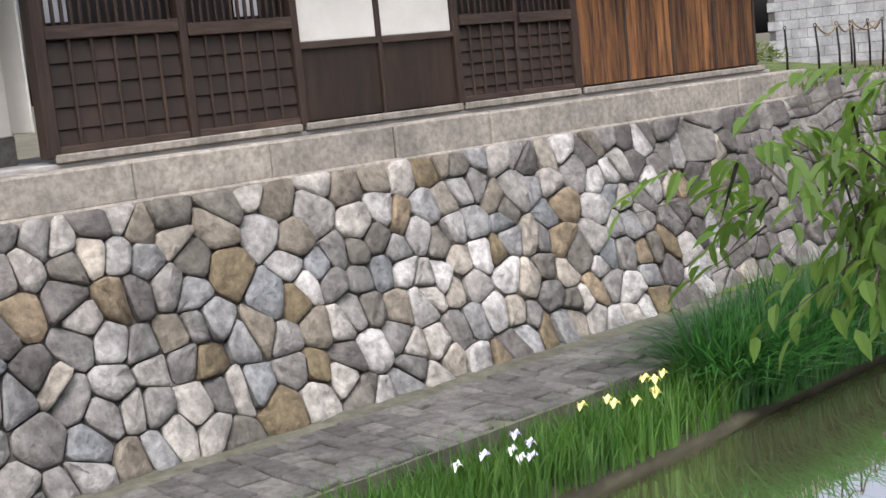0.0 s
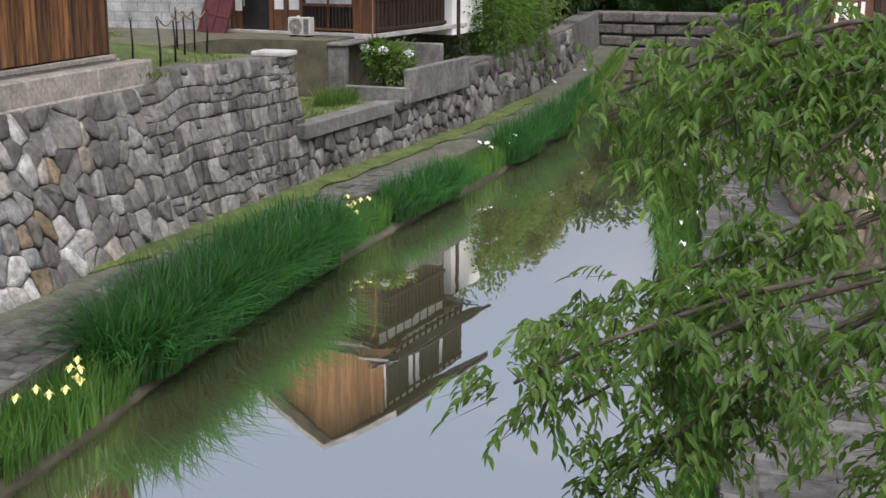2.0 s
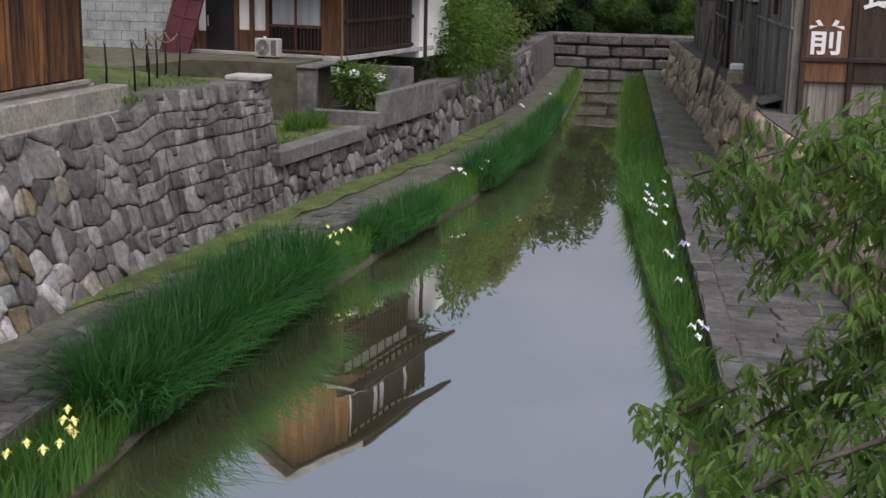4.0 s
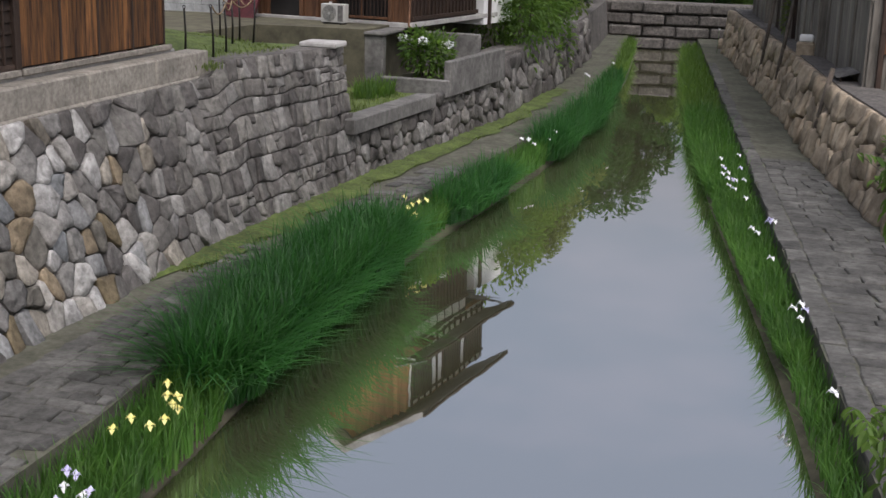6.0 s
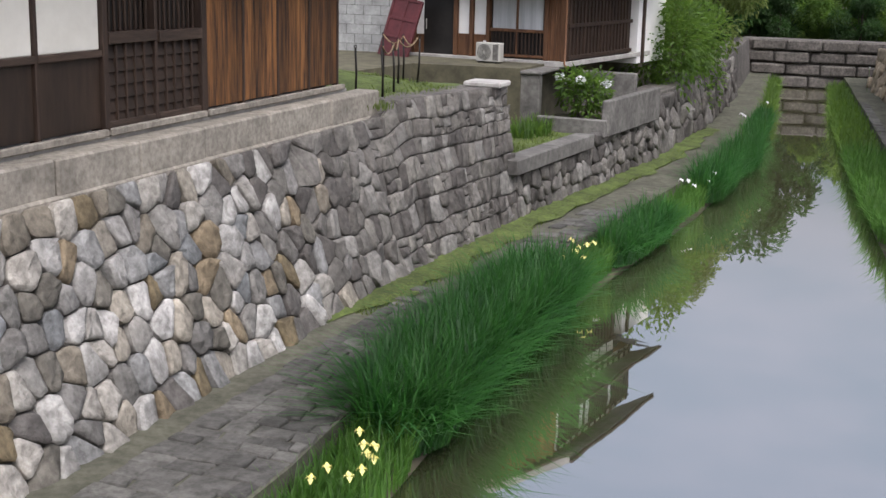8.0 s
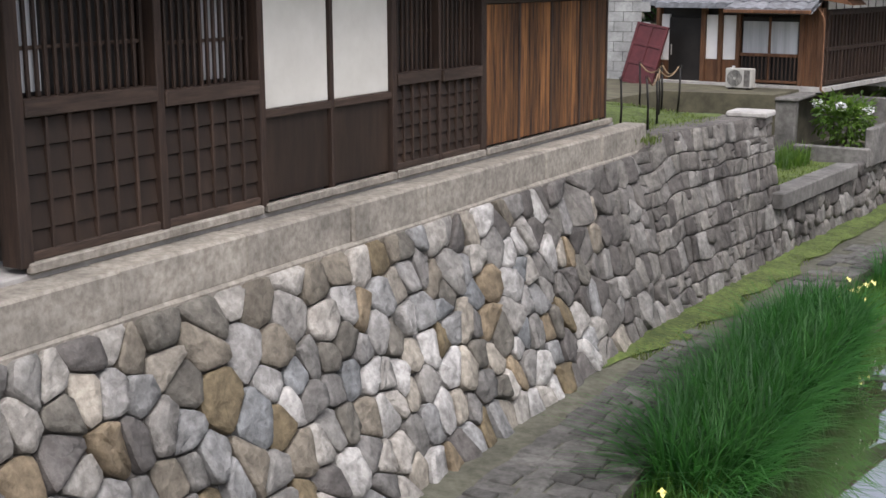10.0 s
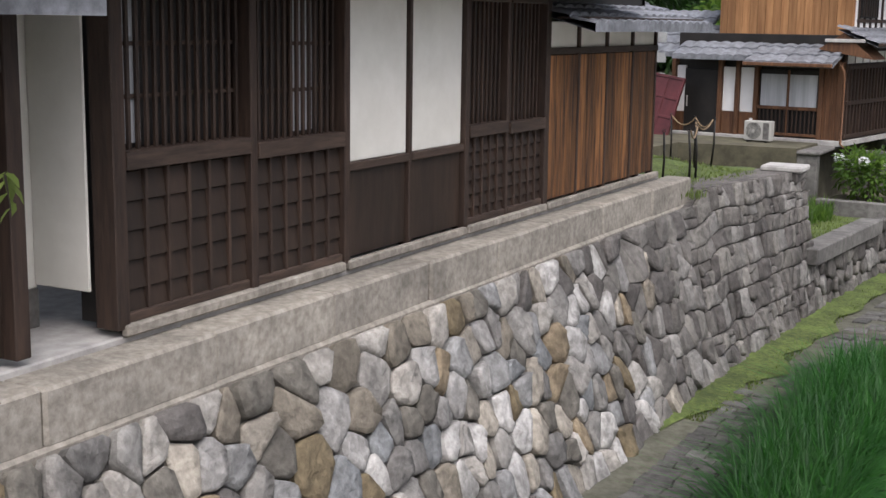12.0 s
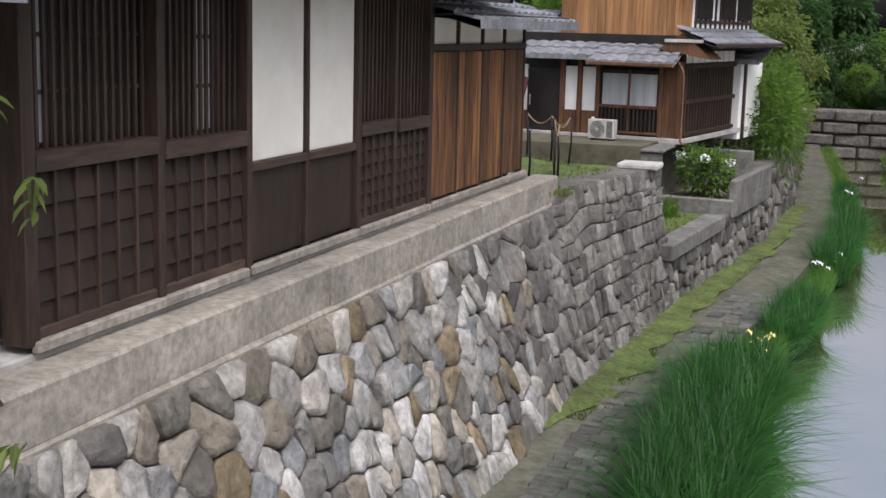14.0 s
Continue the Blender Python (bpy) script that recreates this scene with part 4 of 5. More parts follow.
box("cap", (-0.15, -0.15, 0.4, 0.15, 0.15, 0.55), M_WHITE, cap, "white cap", 0.03)

# far end: stone embankment across the canal
box("wall_far_end", (0.2, 33.0, -3.2, 7.5, 34.2, -1.0), M_MORTAR, c=0.05)
wall_far = tagged(bpy.data.objects["wall_far_end"], "dark stone embankment at the canal bend", "stone wall", kind="structure")
efr = random.Random(8)
for r in range(4):
    for i in range(6):
        x = 0.3 + i * 1.2 + 0.4 * (r % 2)
        box("slab", (x, 32.85 - efr.uniform(0, 0.2), -2.6 + r * 0.42, x + 1.15, 33.1, -2.25 + r * 0.42), M_MORTAR, wall_far, c=0.05)


# ---- plants ----
def plant(name, label, category, data, mat, group="", kind="stuff"):
    ob = mk(name, *data, mat)
    return tagged(ob, label, category, group, kind)


def bed(seed, y0, y1, xa, xb, n, h, mat, label, w=0.022, lean=0.55, z=PATH_Z, falls=0.35):
    rng = random.Random(seed)

    def where():
        y = rng.uniform(y0, y1)
        a, b = xa(y), xb(y)
        e = min(1, (y - y0) / 0.5, (y1 - y) / 0.5)
        m = (a + b) / 2
        t = rng.uniform(0, 1)
        x = m + (a - m + t * (b - a)) * (0.45 + 0.55 * e)
        return x, y, z - 0.03 - falls * max(0, t - 0.55) * 2
    data = blades(rng, n, where, h, w, lean)
    return plant("iris_bed", label, "waterside plants", data, mat)


L0 = lambda d0: (lambda y: left_edge(y) + d0)
R0 = lambda d0: (lambda y: right_edge(y) + d0)
SZ = WATER_Z + 0.12
RIM = lambda y: path_rim(y) + 0.03
bed(1, -4.7, 0.9, lambda y: RIM(y) - 0.08, L0(0.2), 8500, 0.98, M_BLADE, "dense dark green iris leaves along the bank", lean=0.9, w=0.032, z=SZ, falls=0.0)
bed(2, -9.0, -4.4, RIM, L0(0.12), 3000, 0.5, M_BLADE_Y, "bright green young iris leaves with yellow flowers", lean=0.45, z=SZ, falls=0.0)
bed(3, 0.6, 3.1, RIM, L0(0.08), 1500, 0.48, M_BLADE_Y, "bright green iris leaves", lean=0.45, z=SZ, falls=0.0)
bed(4, 2.9, 5.8, RIM, L0(0.22), 1900, 0.72, M_BLADE, "clump of dark green iris leaves", w=0.03, lean=0.95, z=SZ, falls=0.0)
bed(5, 5.6, 8.6, RIM, L0(0.1), 1300, 0.5, M_BLADE_Y, "short bright green waterside leaves", lean=0.5, z=SZ, falls=0.0)
bed(6, 8.4, 11.0, RIM, L0(0.3), 2000, 0.85, M_BLADE, "round clump of dark iris leaves", lean=0.8, z=SZ, falls=0.0)
bed(7, 11.5, 14.2, RIM, L0(0.3), 1500, 0.85, M_BLADE, "round clump of dark iris leaves", lean=0.8, z=SZ, falls=0.0)
bed(8, 14.9, 20.0, RIM, L0(0.1), 2000, 0.7, M_BLADE, "tall green waterside leaves", w=0.035, z=SZ, falls=0.0)
bed(9, 20.0, 31.0, RIM, L0(0.0), 2200, 0.6, M_LEAF, "mixed green waterside growth", w=0.05, z=SZ, falls=0.0)
RW = curve_x([(-12, -0.2), (-2.4, -0.28), (6.5, -0.72), (12, -0.85), (22, -0.85), (33, -0.5)])
bed(11, -12.0, -2.0, lambda y: right_edge(y) + RW(y), R0(0.02), 2000, 0.38, M_BLADE_Y, "low green irises at the water's edge", z=PATH_Z - 0.3, falls=0.0)
bed(12, -2.0, 6.0, lambda y: right_edge(y) + RW(y), R0(-0.02), 3800, 0.42, M_BLADE_Y, "bright green irises at the water's edge", z=PATH_Z - 0.32, falls=0.0, lean=0.7)
bed(13, 6.0, 15.0, lambda y: right_edge(y) + RW(y), R0(-0.02), 4600, 0.55, M_BLADE_Y, "thick green waterside plants", z=PATH_Z - 0.35, falls=0.0, w=0.03, lean=0.7)
bed(14, 15.0, 31.0, lambda y: right_edge(y) + RW(y), R0(0.0), 4200, 0.5, M_LEAF, "thick green waterside plants", z=PATH_Z - 0.35, falls=0.0, w=0.045, lean=0.7)
bed(15, -0.2, 3.4, lambda y: -2.5, lambda y: 0.5, 6000, 0.1, M_LEAF_Y, "short bright grass on the mound", w=0.02, z=-0.16, falls=0.1)
bed(16, 3.9, 7.4, lambda y: -0.6, lambda y: wall_base(y) - 0.35, 1500, 0.09, M_LEAF_Y, "short grass on the lower terrace", w=0.02, z=-1.34, falls=0.0)
bed(17, 6.2, 7.6, lambda y: 0.1, lambda y: 0.7, 350, 0.4, M_LEAF, "tuft of tall weeds on the terrace", w=0.03, z=-1.36, falls=0.0)
bed(18, -1.9, 12.0, lambda y: wall_base(y) + 0.0, lambda y: wall_base(y) + 0.45, 5000, 0.05, M_LEAF_Y, "short grass along the wall foot", w=0.016, z=PATH_Z + 0.03, falls=0.0)
bank = sheet("bank_right", lambda y, s: (right_edge(y) + (RW(y) - 0.1) * s + 0.02, y, PATH_Z - 0.25 - 0.25 * s), list(np.linspace(-12, 32, 40)), [0, 0.5, 1], M_GROUND)
tagged(bank, "muddy strip along the water's edge", "bank", kind="structure")


def iris(x, y, z, mat, h, seed, label, group):
    rng = random.Random(seed)
    t = thing("iris_flower", (x, y, z), label, "flower", group)
    tube("stem", [(0, 0, 0), (0.01, 0, h * 0.5), (0.015, 0.01, h)], 0.006, 0.004, M_BLADE_Y, t, "", 5)
    vs, fs = [], []
    for k in range(6):
        a = k * math.tau / 6 + rng.uniform(-0.3, 0.3)
        d, s = Vector((math.cos(a), math.sin(a), 0)), Vector((-math.sin(a), math.cos(a), 0))
        L, dz = (0.055, -0.025) if k % 2 else (0.036, 0.036)
        c, i = Vector((0.015, 0.01, h)), len(vs)
        vs += [tuple(c), tuple(c + d * L * 0.6 + s * 0.022 + Vector((0, 0, 0.012))), tuple(c + d * L + Vector((0, 0, dz))), tuple(c + d * L * 0.6 - s * 0.022 + Vector((0, 0, 0.012)))]
        fs += [[i, i + 1, i + 2, i + 3]]
    mk("petals", vs, fs, mat, t)
    return t


fr = random.Random(77)
for i in range(9):
    iris(2.95 + fr.uniform(-0.3, 0.15), -5.75 + fr.uniform(-0.6, 0.55), SZ, M_YELLOW, fr.uniform(0.38, 0.56), i, "pale yellow iris flower above green leaves", "yellow irises")
for i in range(8):
    iris(2.62 + fr.uniform(-0.2, 0.15), 1.6 + fr.uniform(-0.5, 0.5), SZ, M_YELLOW, fr.uniform(0.35, 0.52), 20 + i, "pale yellow iris flower above green leaves", "yellow irises")
for i in range(7):
    iris(2.85 + fr.uniform(-0.25, 0.2), -7.2 + fr.uniform(-0.4, 0.4), SZ, M_LILAC if i % 3 else M_PETAL, fr.uniform(0.3, 0.45), 40 + i, "pale lilac iris flower at the path edge", "lilac irises")
for i in range(6):
    iris(3.05 + fr.uniform(-0.2, 0.2), 8.3 + fr.uniform(-0.9, 0.6), SZ, M_PETAL, fr.uniform(0.35, 0.5), 60 + i, "white iris flower among green leaves", "white irises")
for i in range(26):
    y = fr.choice((0.3, 1.7, 2.4, 4.6, 5.2, 5.4, 6.4, 7.3, -1.5, -4.0)) + fr.uniform(-0.4, 0.4)
    iris(right_edge(y) + RW(y) * fr.uniform(0.15, 0.8), y, PATH_Z - 0.32, M_PETAL if i % 5 else M_LILAC, fr.uniform(0.4, 0.56), 80 + i, "white iris flower at the water's edge", "white irises")
for x, y in ((3.2, 12.4), (3.3, 15.3), (4.9, 27.5), (3.1, 12.7)):
    iris(x, y, PATH_Z, M_PETAL, 0.75, int(y * 10), "white iris flower among green leaves", "white irises")


def shrub(name, loc, r, n, mat, length, label, category, seed, flowers=0):
    rng = random.Random(seed)
    t = thing(name, loc, label, category)
    pts = []
    lumps = [(Vector((rng.uniform(-1, 1) * r[0] * 0.6, rng.uniform(-1, 1) * r[1] * 0.6, r[2] * rng.uniform(0.3, 0.8))), rng.uniform(0.35, 0.6)) for _ in range(9)]
    for _ in range(n):
        c, k = rng.choice(lumps)
        d = Vector((rng.gauss(0, 1), rng.gauss(0, 1), rng.gauss(0.3, 0.8))).normalized()
        p = c + Vector((d.x * r[0], d.y * r[1], d.z * r[2])) * k * rng.uniform(0.6, 1.0)
        p.z = max(p.z, 0.02)
        pts.append((p, d))
    mk("foliage", *leaves(rng, pts, length, length * 0.5), mat, t)
    for i in range(5):
        a = i * 1.3
        tube("stem", [(0.1 * math.cos(a), 0.1 * math.sin(a), -0.05), (r[0] * 0.4 * math.cos(a), r[1] * 0.4 * math.sin(a), r[2] * 0.7)], 0.015, 0.006, M_BARK, t)
    for i in range(flowers):
        a = i * 2.4
        c = Vector((r[0] * 0.7 * math.cos(a), r[1] * 0.7 * math.sin(a) - 0.1, r[2] * rng.uniform(0.6, 1.0)))
        fp = [(c + Vector((rng.gauss(0, 1), rng.gauss(0, 1), rng.gauss(0, 1))).normalized() * 0.07, (rng.gauss(0, 1), rng.gauss(0, 1), 0.5)) for _ in range(60)]
        mk("flower_head", *leaves(rng, fp, 0.045, 0.04), M_PETAL, t, "white flower head")
    return t


shrub("hydrangea", (0.95, 8.2, -1.15), (0.6, 0.5, 0.7), 900, M_LEAF, 0.13, "green hydrangea bush with white flower heads", "shrub", 3, 5)
shrub("ivy_mass", (1.2, 14.6, -2.0), (0.9, 1.7, 3.0), 3200, M_LEAF, 0.15, "wall covered with green climbing ivy", "climber", 4)
shrub("ivy_mass", (1.3, 17.4, -2.0), (0.8, 1.6, 2.3), 2200, M_LEAF, 0.15, "green climber hanging over the stone wall", "climber", 5)
shrub("shrub", (9.2, 3.2, -1.7), (0.6, 0.6, 0.9), 900, M_LEAF, 0.1, "rounded green shrub in the retaining wall", "shrub", 6)
shrub("shrub", (7.35, 20.0, -1.2), (0.5, 0.9, 1.7), 1400, M_LEAF_Y, 0.12, "yellow-green climber beside the house wall", "shrub", 7)
shrub("weeds", (-2.3, 2.9, -0.2), (0.9, 0.5, 0.5), 700, M_LEAF_Y, 0.1, "low yellow-green shrub on the mound", "shrub", 8)


def tree(loc, h, r, n, mat, length, seed, label, trunk_h=0.35):
    rng = random.Random(seed)
    t = thing("tree", loc, label, "tree", "trees")
    tube("trunk", [(0, 0, -0.3), (0.04 * h * rng.uniform(-1, 1), 0, h * 0.3), (0.05 * h * rng.uniform(-1, 1), 0.03 * h, h * 0.75)], 0.03 * h, 0.008 * h, M_BARK, t)
    lumps = []
    for i in range(16):
        a, z = rng.uniform(0, math.tau), rng.uniform(trunk_h, 1.0)
        k = math.sin(math.pi * min(1, 0.25 + 0.75 * (z - trunk_h) / (1 - trunk_h))) * 0.75 + 0.2
        c = Vector((r * k * math.cos(a) * rng.uniform(0.4, 1), r * k * math.sin(a) * rng.uniform(0.4, 1), h * z))
        lumps.append((c, rng.uniform(0.22, 0.42) * r))
        tube("limb", [(0, 0, h * (trunk_h * 0.7 + 0.3 * z * 0.6)), tuple(c * 0.6 + Vector((0, 0, h * 0.22))), tuple(c)], 0.009 * h, 0.003 * h, M_BARK, t, "", 5)
    pts = []
    for _ in range(n):
        c, k = rng.choice(lumps)
        d = Vector((rng.gauss(0, 1), rng.gauss(0, 1), rng.gauss(0.2, 0.7))).normalized()
        pts.append((c + d * k * rng.uniform(0.5, 1.1), d + Vector((0, 0, -0.3))))
    mk("crown", *leaves(rng, pts, length, length * 0.5), mat, t)
    return t


ty = tree((0.9, 19.5, -1.2), 2.7, 1.5, 4200, M_LEAF_Y, 0.15, 31, "yellow-green leafy tree leaning over the path", 0.3)
td = tree((0.3, 38, -1.2), 3.8, 2.6, 9000, M_LEAF_D, 0.24, 32, "tall dark green tree behind the canal bend", 0.12)
tm = tree((6.2, 38.5, -1.2), 3.4, 2.6, 9000, M_LEAF, 0.24, 33, "broad green tree behind the canal bend", 0.1)
for k, (x, y, s, rz) in enumerate(((-4, 39, 1.5, 40), (9.5, 40, 1.2, 100), (-9, 44, 2.0, 200), (15, 44, 1.4, 10), (3.4, 41, 0.8, 300), (-14, 40, 1.9, 70), (20, 50, 1.6, 150), (-1.8, 30, 1.0, 20), (-6, 33, 1.4, 90), (1.2, 36.5, 0.45, 15), (2.7, 37.2, 0.45, 100), (4.1, 36.4, 0.42, 190), (-2.6, 36.5, 0.9, 45), (-1.0, 42, 1.5, 145), (5.6, 36.6, 0.4, 130), (7.2, 36.5, 0.5, 250), (-7, 52, 2.4, 280))):
    c = copy_thing(td if k % 2 else tm, pose(*V3((x, y, -1.2)), 0, 0, rz))
    c.scale = (s, s, s)
for k, (x, y, s, rz) in enumerate(((0.0, 25.5, 1.2, 120), (-1.2, 16.5, 1.0, 220), (-2.0, 22.0, 1.4, 20), (7.3, 30.0, 0.9, 75))):
    c = copy_thing(ty, pose(*V3((x, y, -0.9)), 0, 0, rz))
    c.scale = (s, s, s)
shed = thing("garden_shed", (0.2, 18.2, -0.6), "small brown shed with a pale roof", "shed", rz=-6)
box("wall", (-1.6, 0, 0, 0, 2, 1.6), M_BROWN, shed)
box("roof", (-1.8, -0.3, 1.6, 0.3, 2.2, 1.68), M_PALE, shed, "pale sheet roof")


# ---- leafy branches close to the bridge ----
def spray(name, root, tips, seed, label, per=110, length=0.058, mat=None):
    """A bough from root to each tip, with twigs and drooping compound leaves."""
    rng = random.Random(seed)
    t = thing(name, (0, 0, 0), label, "tree branch", "branches")
    for tip, spread in tips:
        a, b = Vector(root), Vector(tip)
        mid = a.lerp(b, 0.55) + Vector((0, 0, 0.12))
        bough = [a, a.lerp(mid, 0.5) + Vector((0, 0, 0.05)), mid, mid.lerp(b, 0.6) + Vector((0, 0, 0.02)), b]
        tube("bough", [tuple(p) for p in bough], 0.014, 0.005, M_BARK, t, "", 6)
        pts, twigs = [], []
        for i in range(int(per / 7)):
            o = mid.lerp(b, rng.uniform(0.0, 1.1)) + Vector((rng.gauss(0, 0.3), rng.gauss(0, 0.3), rng.uniform(-0.25, 0.45))) * spread
            d = Vector((rng.gauss(0, 1), rng.gauss(0, 1), rng.uniform(-1.1, -0.1))).normalized()
            L = spread * rng.uniform(0.5, 0.95)
            end = o + d * L + Vector((0, 0, -0.1 * L))
            twigs.append((o, end))
            side = d.cross(Vector((0, 0, 1)))
            side = side.normalized() if side.length > 0.05 else Vector((1, 0, 0))
            for j in range(11):
                s = (j + 0.5) / 11
                q = o.lerp(end, s) + Vector((0, 0, 0.05 * math.sin(math.pi * s)))
                pts.append((q, d * 0.9 + side * (0.8 if j % 2 else -0.8) + Vector((0, 0, -0.35))))
        tagged(mk("leaf_spray", *leaves(rng, pts, length, length * 0.36, 0.5), mat or M_LEAF, t), kind="stuff")
        vs, fs = [], []
        for o, e in twigs:
            k = len(vs)
            s = (e - o).cross(Vector((0, 0, 1))).normalized() * 0.004
            u = Vector((0, 0, 0.004))
            vs += [tuple(o + s), tuple(o - s), tuple(o + u), tuple(e)]
            fs += [[k, k + 1, k + 3], [k + 1, k + 2, k + 3], [k + 2, k, k + 3]]
        tagged(mk("twig_spray", vs, fs, M_BARK, t), kind="stuff")
    return t


spray("leafy_branch", (9.35, -10.6, 0.5), [((7.95, -11.1, 0.18), 0.25), ((8.12, -11.0, 0.1), 0.26), ((8.35, -11.05, -0.02), 0.28), ((8.2, -11.0, -0.18), 0.22)], 51, "drooping branch with bright green pointed leaves", 400)
spray("leafy_branch", (9.6, -10.4, 1.2), [((8.15, -10.6, 0.98), 0.26), ((8.45, -10.5, 1.0), 0.3), ((8.75, -10.8, 0.85), 0.32), ((8.3, -10.7, 0.8), 0.22)], 52, "high branch with bright green pointed leaves", 400)
spray("leafy_branch", (9.7, -10.8, 0.6), [((8.78, -11.25, 0.3), 0.26), ((8.98, -11.3, 0.0), 0.3), ((9.1, -11.0, 0.55), 0.32), ((8.9, -11.2, -0.3), 0.28)], 53, "leafy branch hanging beside the bridge", 400)
spray("leafy_branch", (9.9, -7.6, 0.9), [((7.7, -8.4, 0.6), 0.34), ((8.0, -8.2, 0.5), 0.4), ((8.4, -8.3, 0.6), 0.4), ((8.2, -8.3, 0.25), 0.36)], 54, "leafy branch over the towpath", 300, 0.085, M_LEAF)
spray("leafy_branch", (9.7, -9.2, 0.6), [((7.8, -9.6, -0.1), 0.26), ((8.0, -9.5, -0.2), 0.3), ((8.3, -9.6, 0.0), 0.3)], 56, "low leafy branch over the towpath", 300, 0.08)
spray("leafy_branch", (1.2, -12.0, 1.9), [((2.15, -11.6, 1.25), 0.16), ((2.1, -11.55, 0.75), 0.16)], 55, "thin drooping twig with light green leaves", 60, 0.075, M_LEAF_Y)
tleft = thing("tree", (0.1, -12.7, -0.1), "slender dark tree at the house corner", "tree", "trees")
tube("trunk", [(0, 0, -0.1), (0.1, 0.1, 0.9), (0.5, 0.4, 1.7), (1.1, 0.7, 2.0)], 0.06, 0.02, M_BARK, tleft)
tnear = thing("tree", (9.75, -9.6, -2.3), "bark of a slender tree beside the bridge", "tree", "trees")
tube("trunk", [(0.4, 0, 0), (0.25, -0.3, 1.6), (0.1, -0.7, 2.9), (-0.1, -0.9, 3.6)], 0.11, 0.05, M_BARK, tnear)
tube("limb", [(0.1, -0.6, 2.6), (0.0, 0.9, 3.0), (0.15, 2.0, 3.2)], 0.05, 0.02, M_BARK, tnear)
tube("limb", [(0.1, -0.7, 2.8), (-0.1, -1.0, 2.95), (-0.4, -1.0, 3.05)], 0.03, 0.014, M_BARK, tnear)

# ---- fitted stones and slabs ----
sr = random.Random(11)
main_stones = cells(sr, -11.2, -0.1, 0.0, 1.9, 0.22, 0.27, 0.4, 0.08)
grey_share = [sr.random() < (c[0] + 3.3) / 2.4 for c, _ in main_stones]
stones(sr, wall_main, "stone", [p for p, g in zip(main_stones, grey_share) if not g], wall_face, M_STONE, 0.008, 0.058, 0.15, 0.3)
stones(sr, wall_main, "stone", [p for p, g in zip(main_stones, grey_share) if g], wall_face, M_STONE_DARK, 0.007, 0.052, 0.12, 0.3)
stones(sr, wall_end, "stone", courses(sr, -0.1, 3.75, 0.0, 1.9, 0.165, 0.225, 0.022, 0.22), wall_face, M_STONE_DARK, 0.006, 0.05, 0.08, 0.3)


def end_face(u, v):
    p = wall_face(3.75, v)[0]
    return (p[0] - 0.04 - u, 3.75, p[2]), Vector((0, 1, 0.05))


stones(sr, wall_end, "stone", cells(sr, 0, 0.5, 0, 1.9, 0.25, 0.26), end_face, M_STONE_DARK)


def low_face(u, v):
    return (wall_base(u) - 0.01 - 0.08 * v, u, PATH_Z - 0.05 + v), Vector((0.99, -0.08, 0.1))


stones(sr, wall_low, "stone", cells(sr, 3.8, 7.0, 0, 0.72, 0.3, 0.22, 0.36), low_face, M_STONE_DARK, 0.014, 0.06)
stones(sr, wall_low, "stone", cells(sr, 7.0, 10.8, 0, 0.95, 0.33, 0.26, 0.36), low_face, M_STONE_DARK, 0.018, 0.09)
wb = tagged(mk("wall_far_left", [(wall_base(y) - dx, y, z) for y in (10.8, 14, 18, 23, 28, 33) for dx, z in ((0.0, -2.4), (0.15, -1.0), (0.8, -1.0), (0.8, -2.4))],
               [[i * 4 + j, i * 4 + (j + 1) % 4, i * 4 + 4 + (j + 1) % 4, i * 4 + 4 + j] for i in range(5) for j in range(4)] + [[3, 2, 1, 0]], M_MORTAR), "rough stone bank wall along the towpath", "stone wall", kind="structure")


def farl_face(u, v):
    return (wall_base(u) - 0.02 - 0.11 * v, u, PATH_Z - 0.05 + v), Vector((0.99, -0.05, 0.1))


stones(sr, wb, "stone", cells(sr, 10.8, 24.0, 0, 1.2, 0.5, 0.36, 0.36), farl_face, M_STONE_DARK, 0.02, 0.1)
stones(sr, wall_right, "stone", cells(sr, -3.0, 9.0, 0, 1.3, 0.42, 0.42, 0.36), rwall_face, M_TAN, 0.02, 0.11)
stones(sr, wall_right, "stone", cells(sr, 9.0, 30.0, 0, 1.3, 0.6, 0.5, 0.36), rwall_face, M_TAN, 0.02, 0.12)


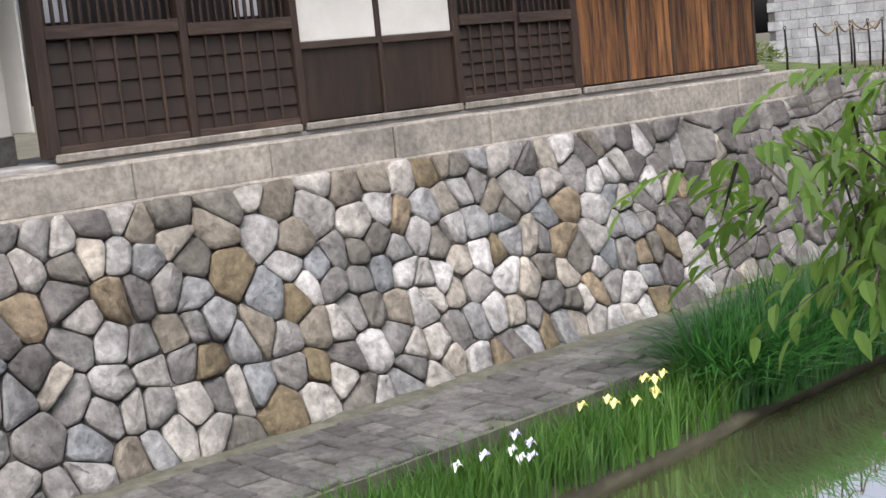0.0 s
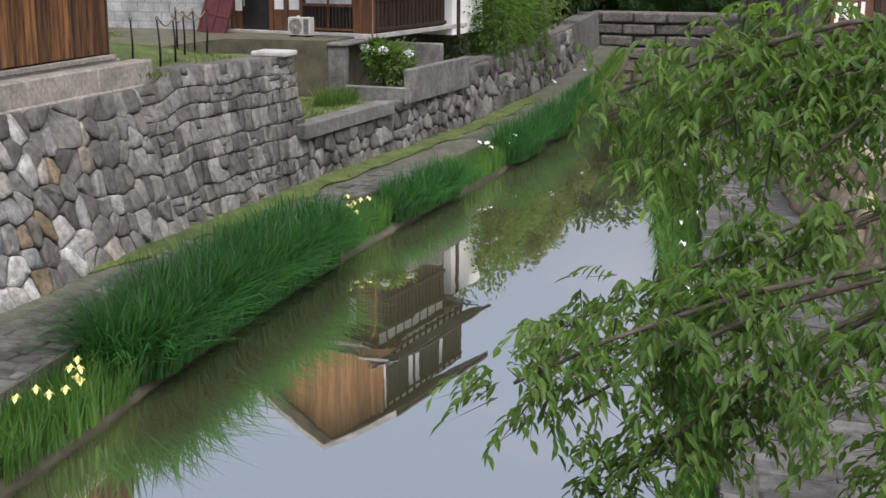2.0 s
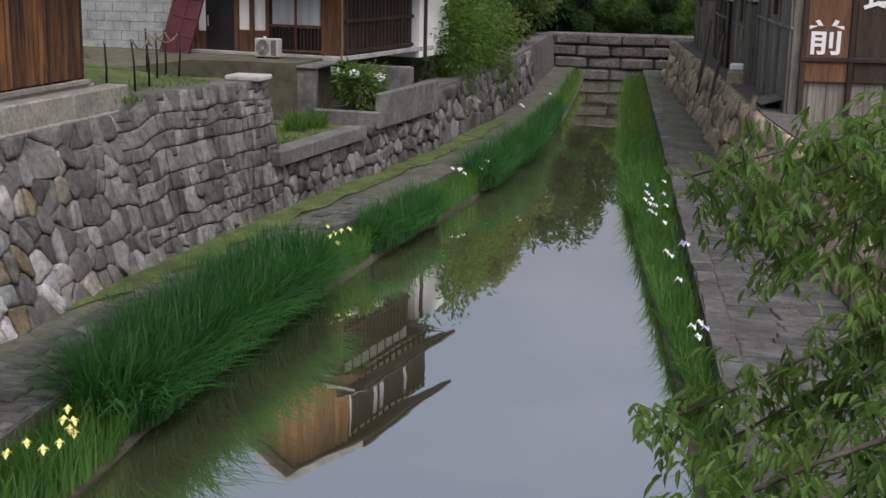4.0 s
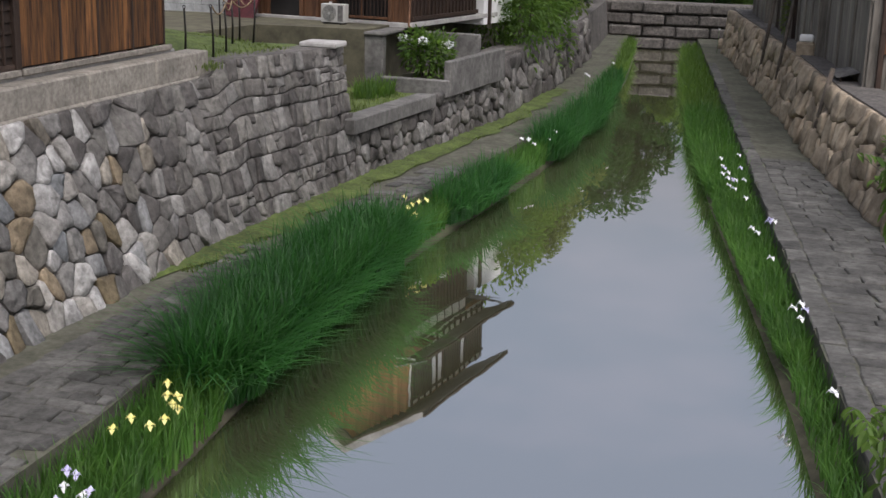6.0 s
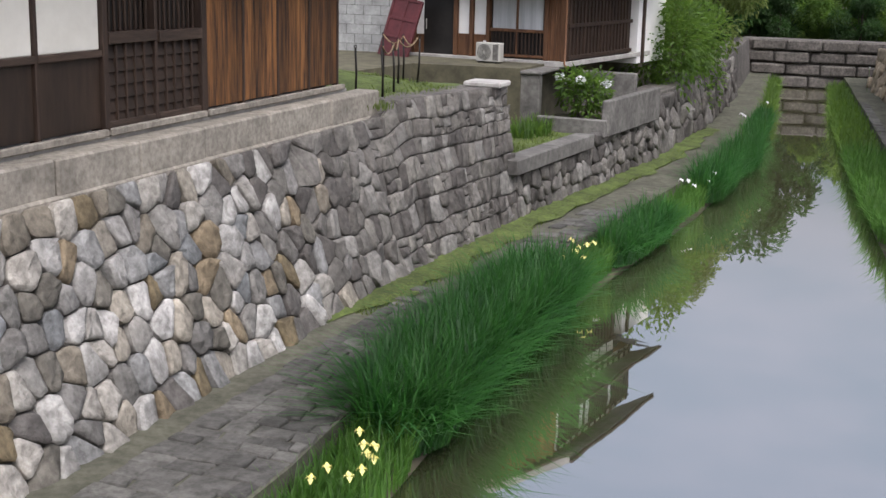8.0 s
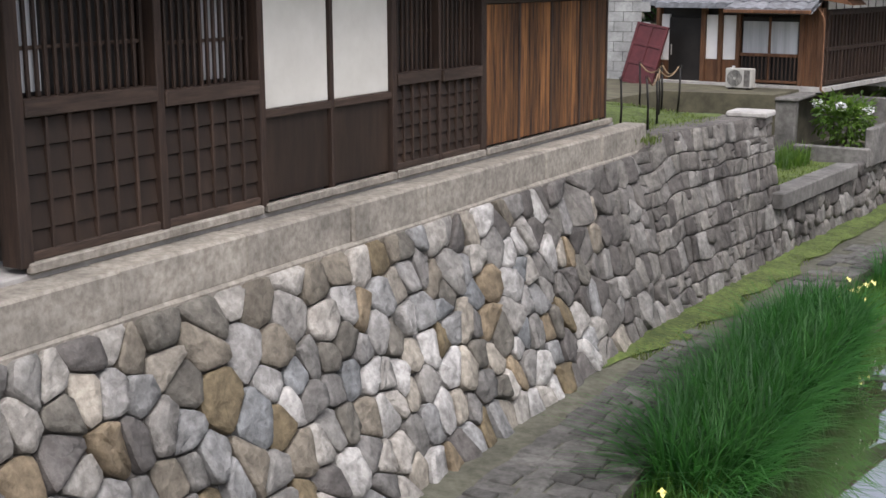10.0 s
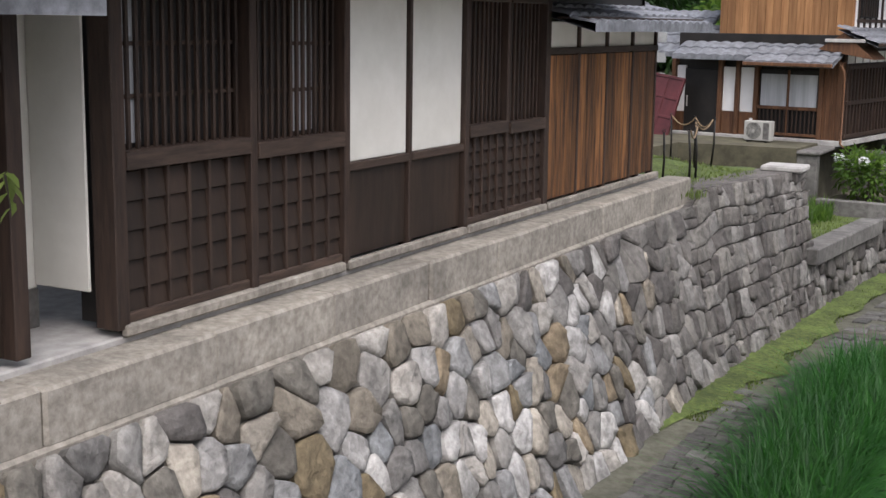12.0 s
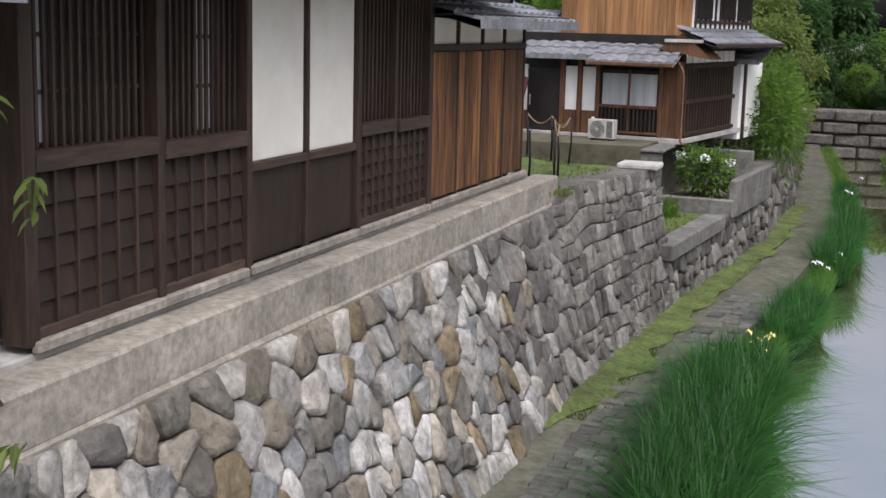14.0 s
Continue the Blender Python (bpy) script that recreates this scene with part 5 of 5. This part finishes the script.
def slabs(parent, xa, xb, y0, y1, pitch, cols, seed, skip=0.0):
    rng, y = random.Random(seed), y0
    while y < y1:
        d = pitch * rng.uniform(0.75, 1.3)
        cuts = [0.0]
        while cuts[-1] < 1:
            cuts.append(cuts[-1] + rng.uniform(0.7, 1.4) / cols)
        cuts[-1] = 1.0
        if len(cuts) > 2 and cuts[-1] - cuts[-2] < 0.3 / cols:
            cuts.pop(-2)
        for s0, s1 in zip(cuts, cuts[1:]):
            if rng.random() < skip:
                continue
            lift = PATH_Z + 0.022 + rng.uniform(-0.008, 0.012)
            j = [rng.uniform(-0.022, 0.022) for _ in range(8)]
            a0, b0, a1, b1 = xa(y), xb(y), xa(y + d), xb(y + d)
            quad = [(a0 + (b0 - a0) * s0 + 0.004 + j[0], y + 0.004 + j[1]), (a0 + (b0 - a0) * s1 - 0.004 + j[2], y + 0.004 + j[3]), (a1 + (b1 - a1) * s1 - 0.004 + j[4], y + d - 0.004 + j[5]), (a1 + (b1 - a1) * s0 + 0.004 + j[6], y + d - 0.004 + j[7])]
            cx, cy = sum(q[0] for q in quad) / 4, sum(q[1] for q in quad) / 4
            low_r = [(q[0], q[1], lift - 0.06) for q in quad]
            mid_r = [(q[0], q[1], lift - 0.012) for q in quad]
            top_r = [(cx + (q[0] - cx) * 0.93, cy + (q[1] - cy) * 0.9, lift + rng.uniform(-0.004, 0.004)) for q in quad]
            fs = [[k * 4 + i, k * 4 + (i + 1) % 4, k * 4 + 4 + (i + 1) % 4, k * 4 + 4 + i] for k in range(2) for i in range(4)] + [[8, 9, 10, 11]]
            mk("slab", low_r + mid_r + top_r, fs, M_SLAB, parent)
        y += d


slabs(path_left, lambda y: wall_base(y) + 0.3, lambda y: path_rim(y) - 0.02, -11.0, -0.6, 0.21, 4, 21, 0.02)
slabs(path_left, lambda y: wall_base(y) + 0.6, lambda y: path_rim(y) - 0.05, -0.6, 5.0, 0.25, 3, 22, 0.25)
slabs(path_right, R0(0.25), lambda y: right_back(y) - 0.1, -7.0, 8.0, 0.25, 3, 23, 0.03)
slabs(path_right, R0(0.0), R0(0.24), -7.0, 24.0, 0.6, 1, 24)
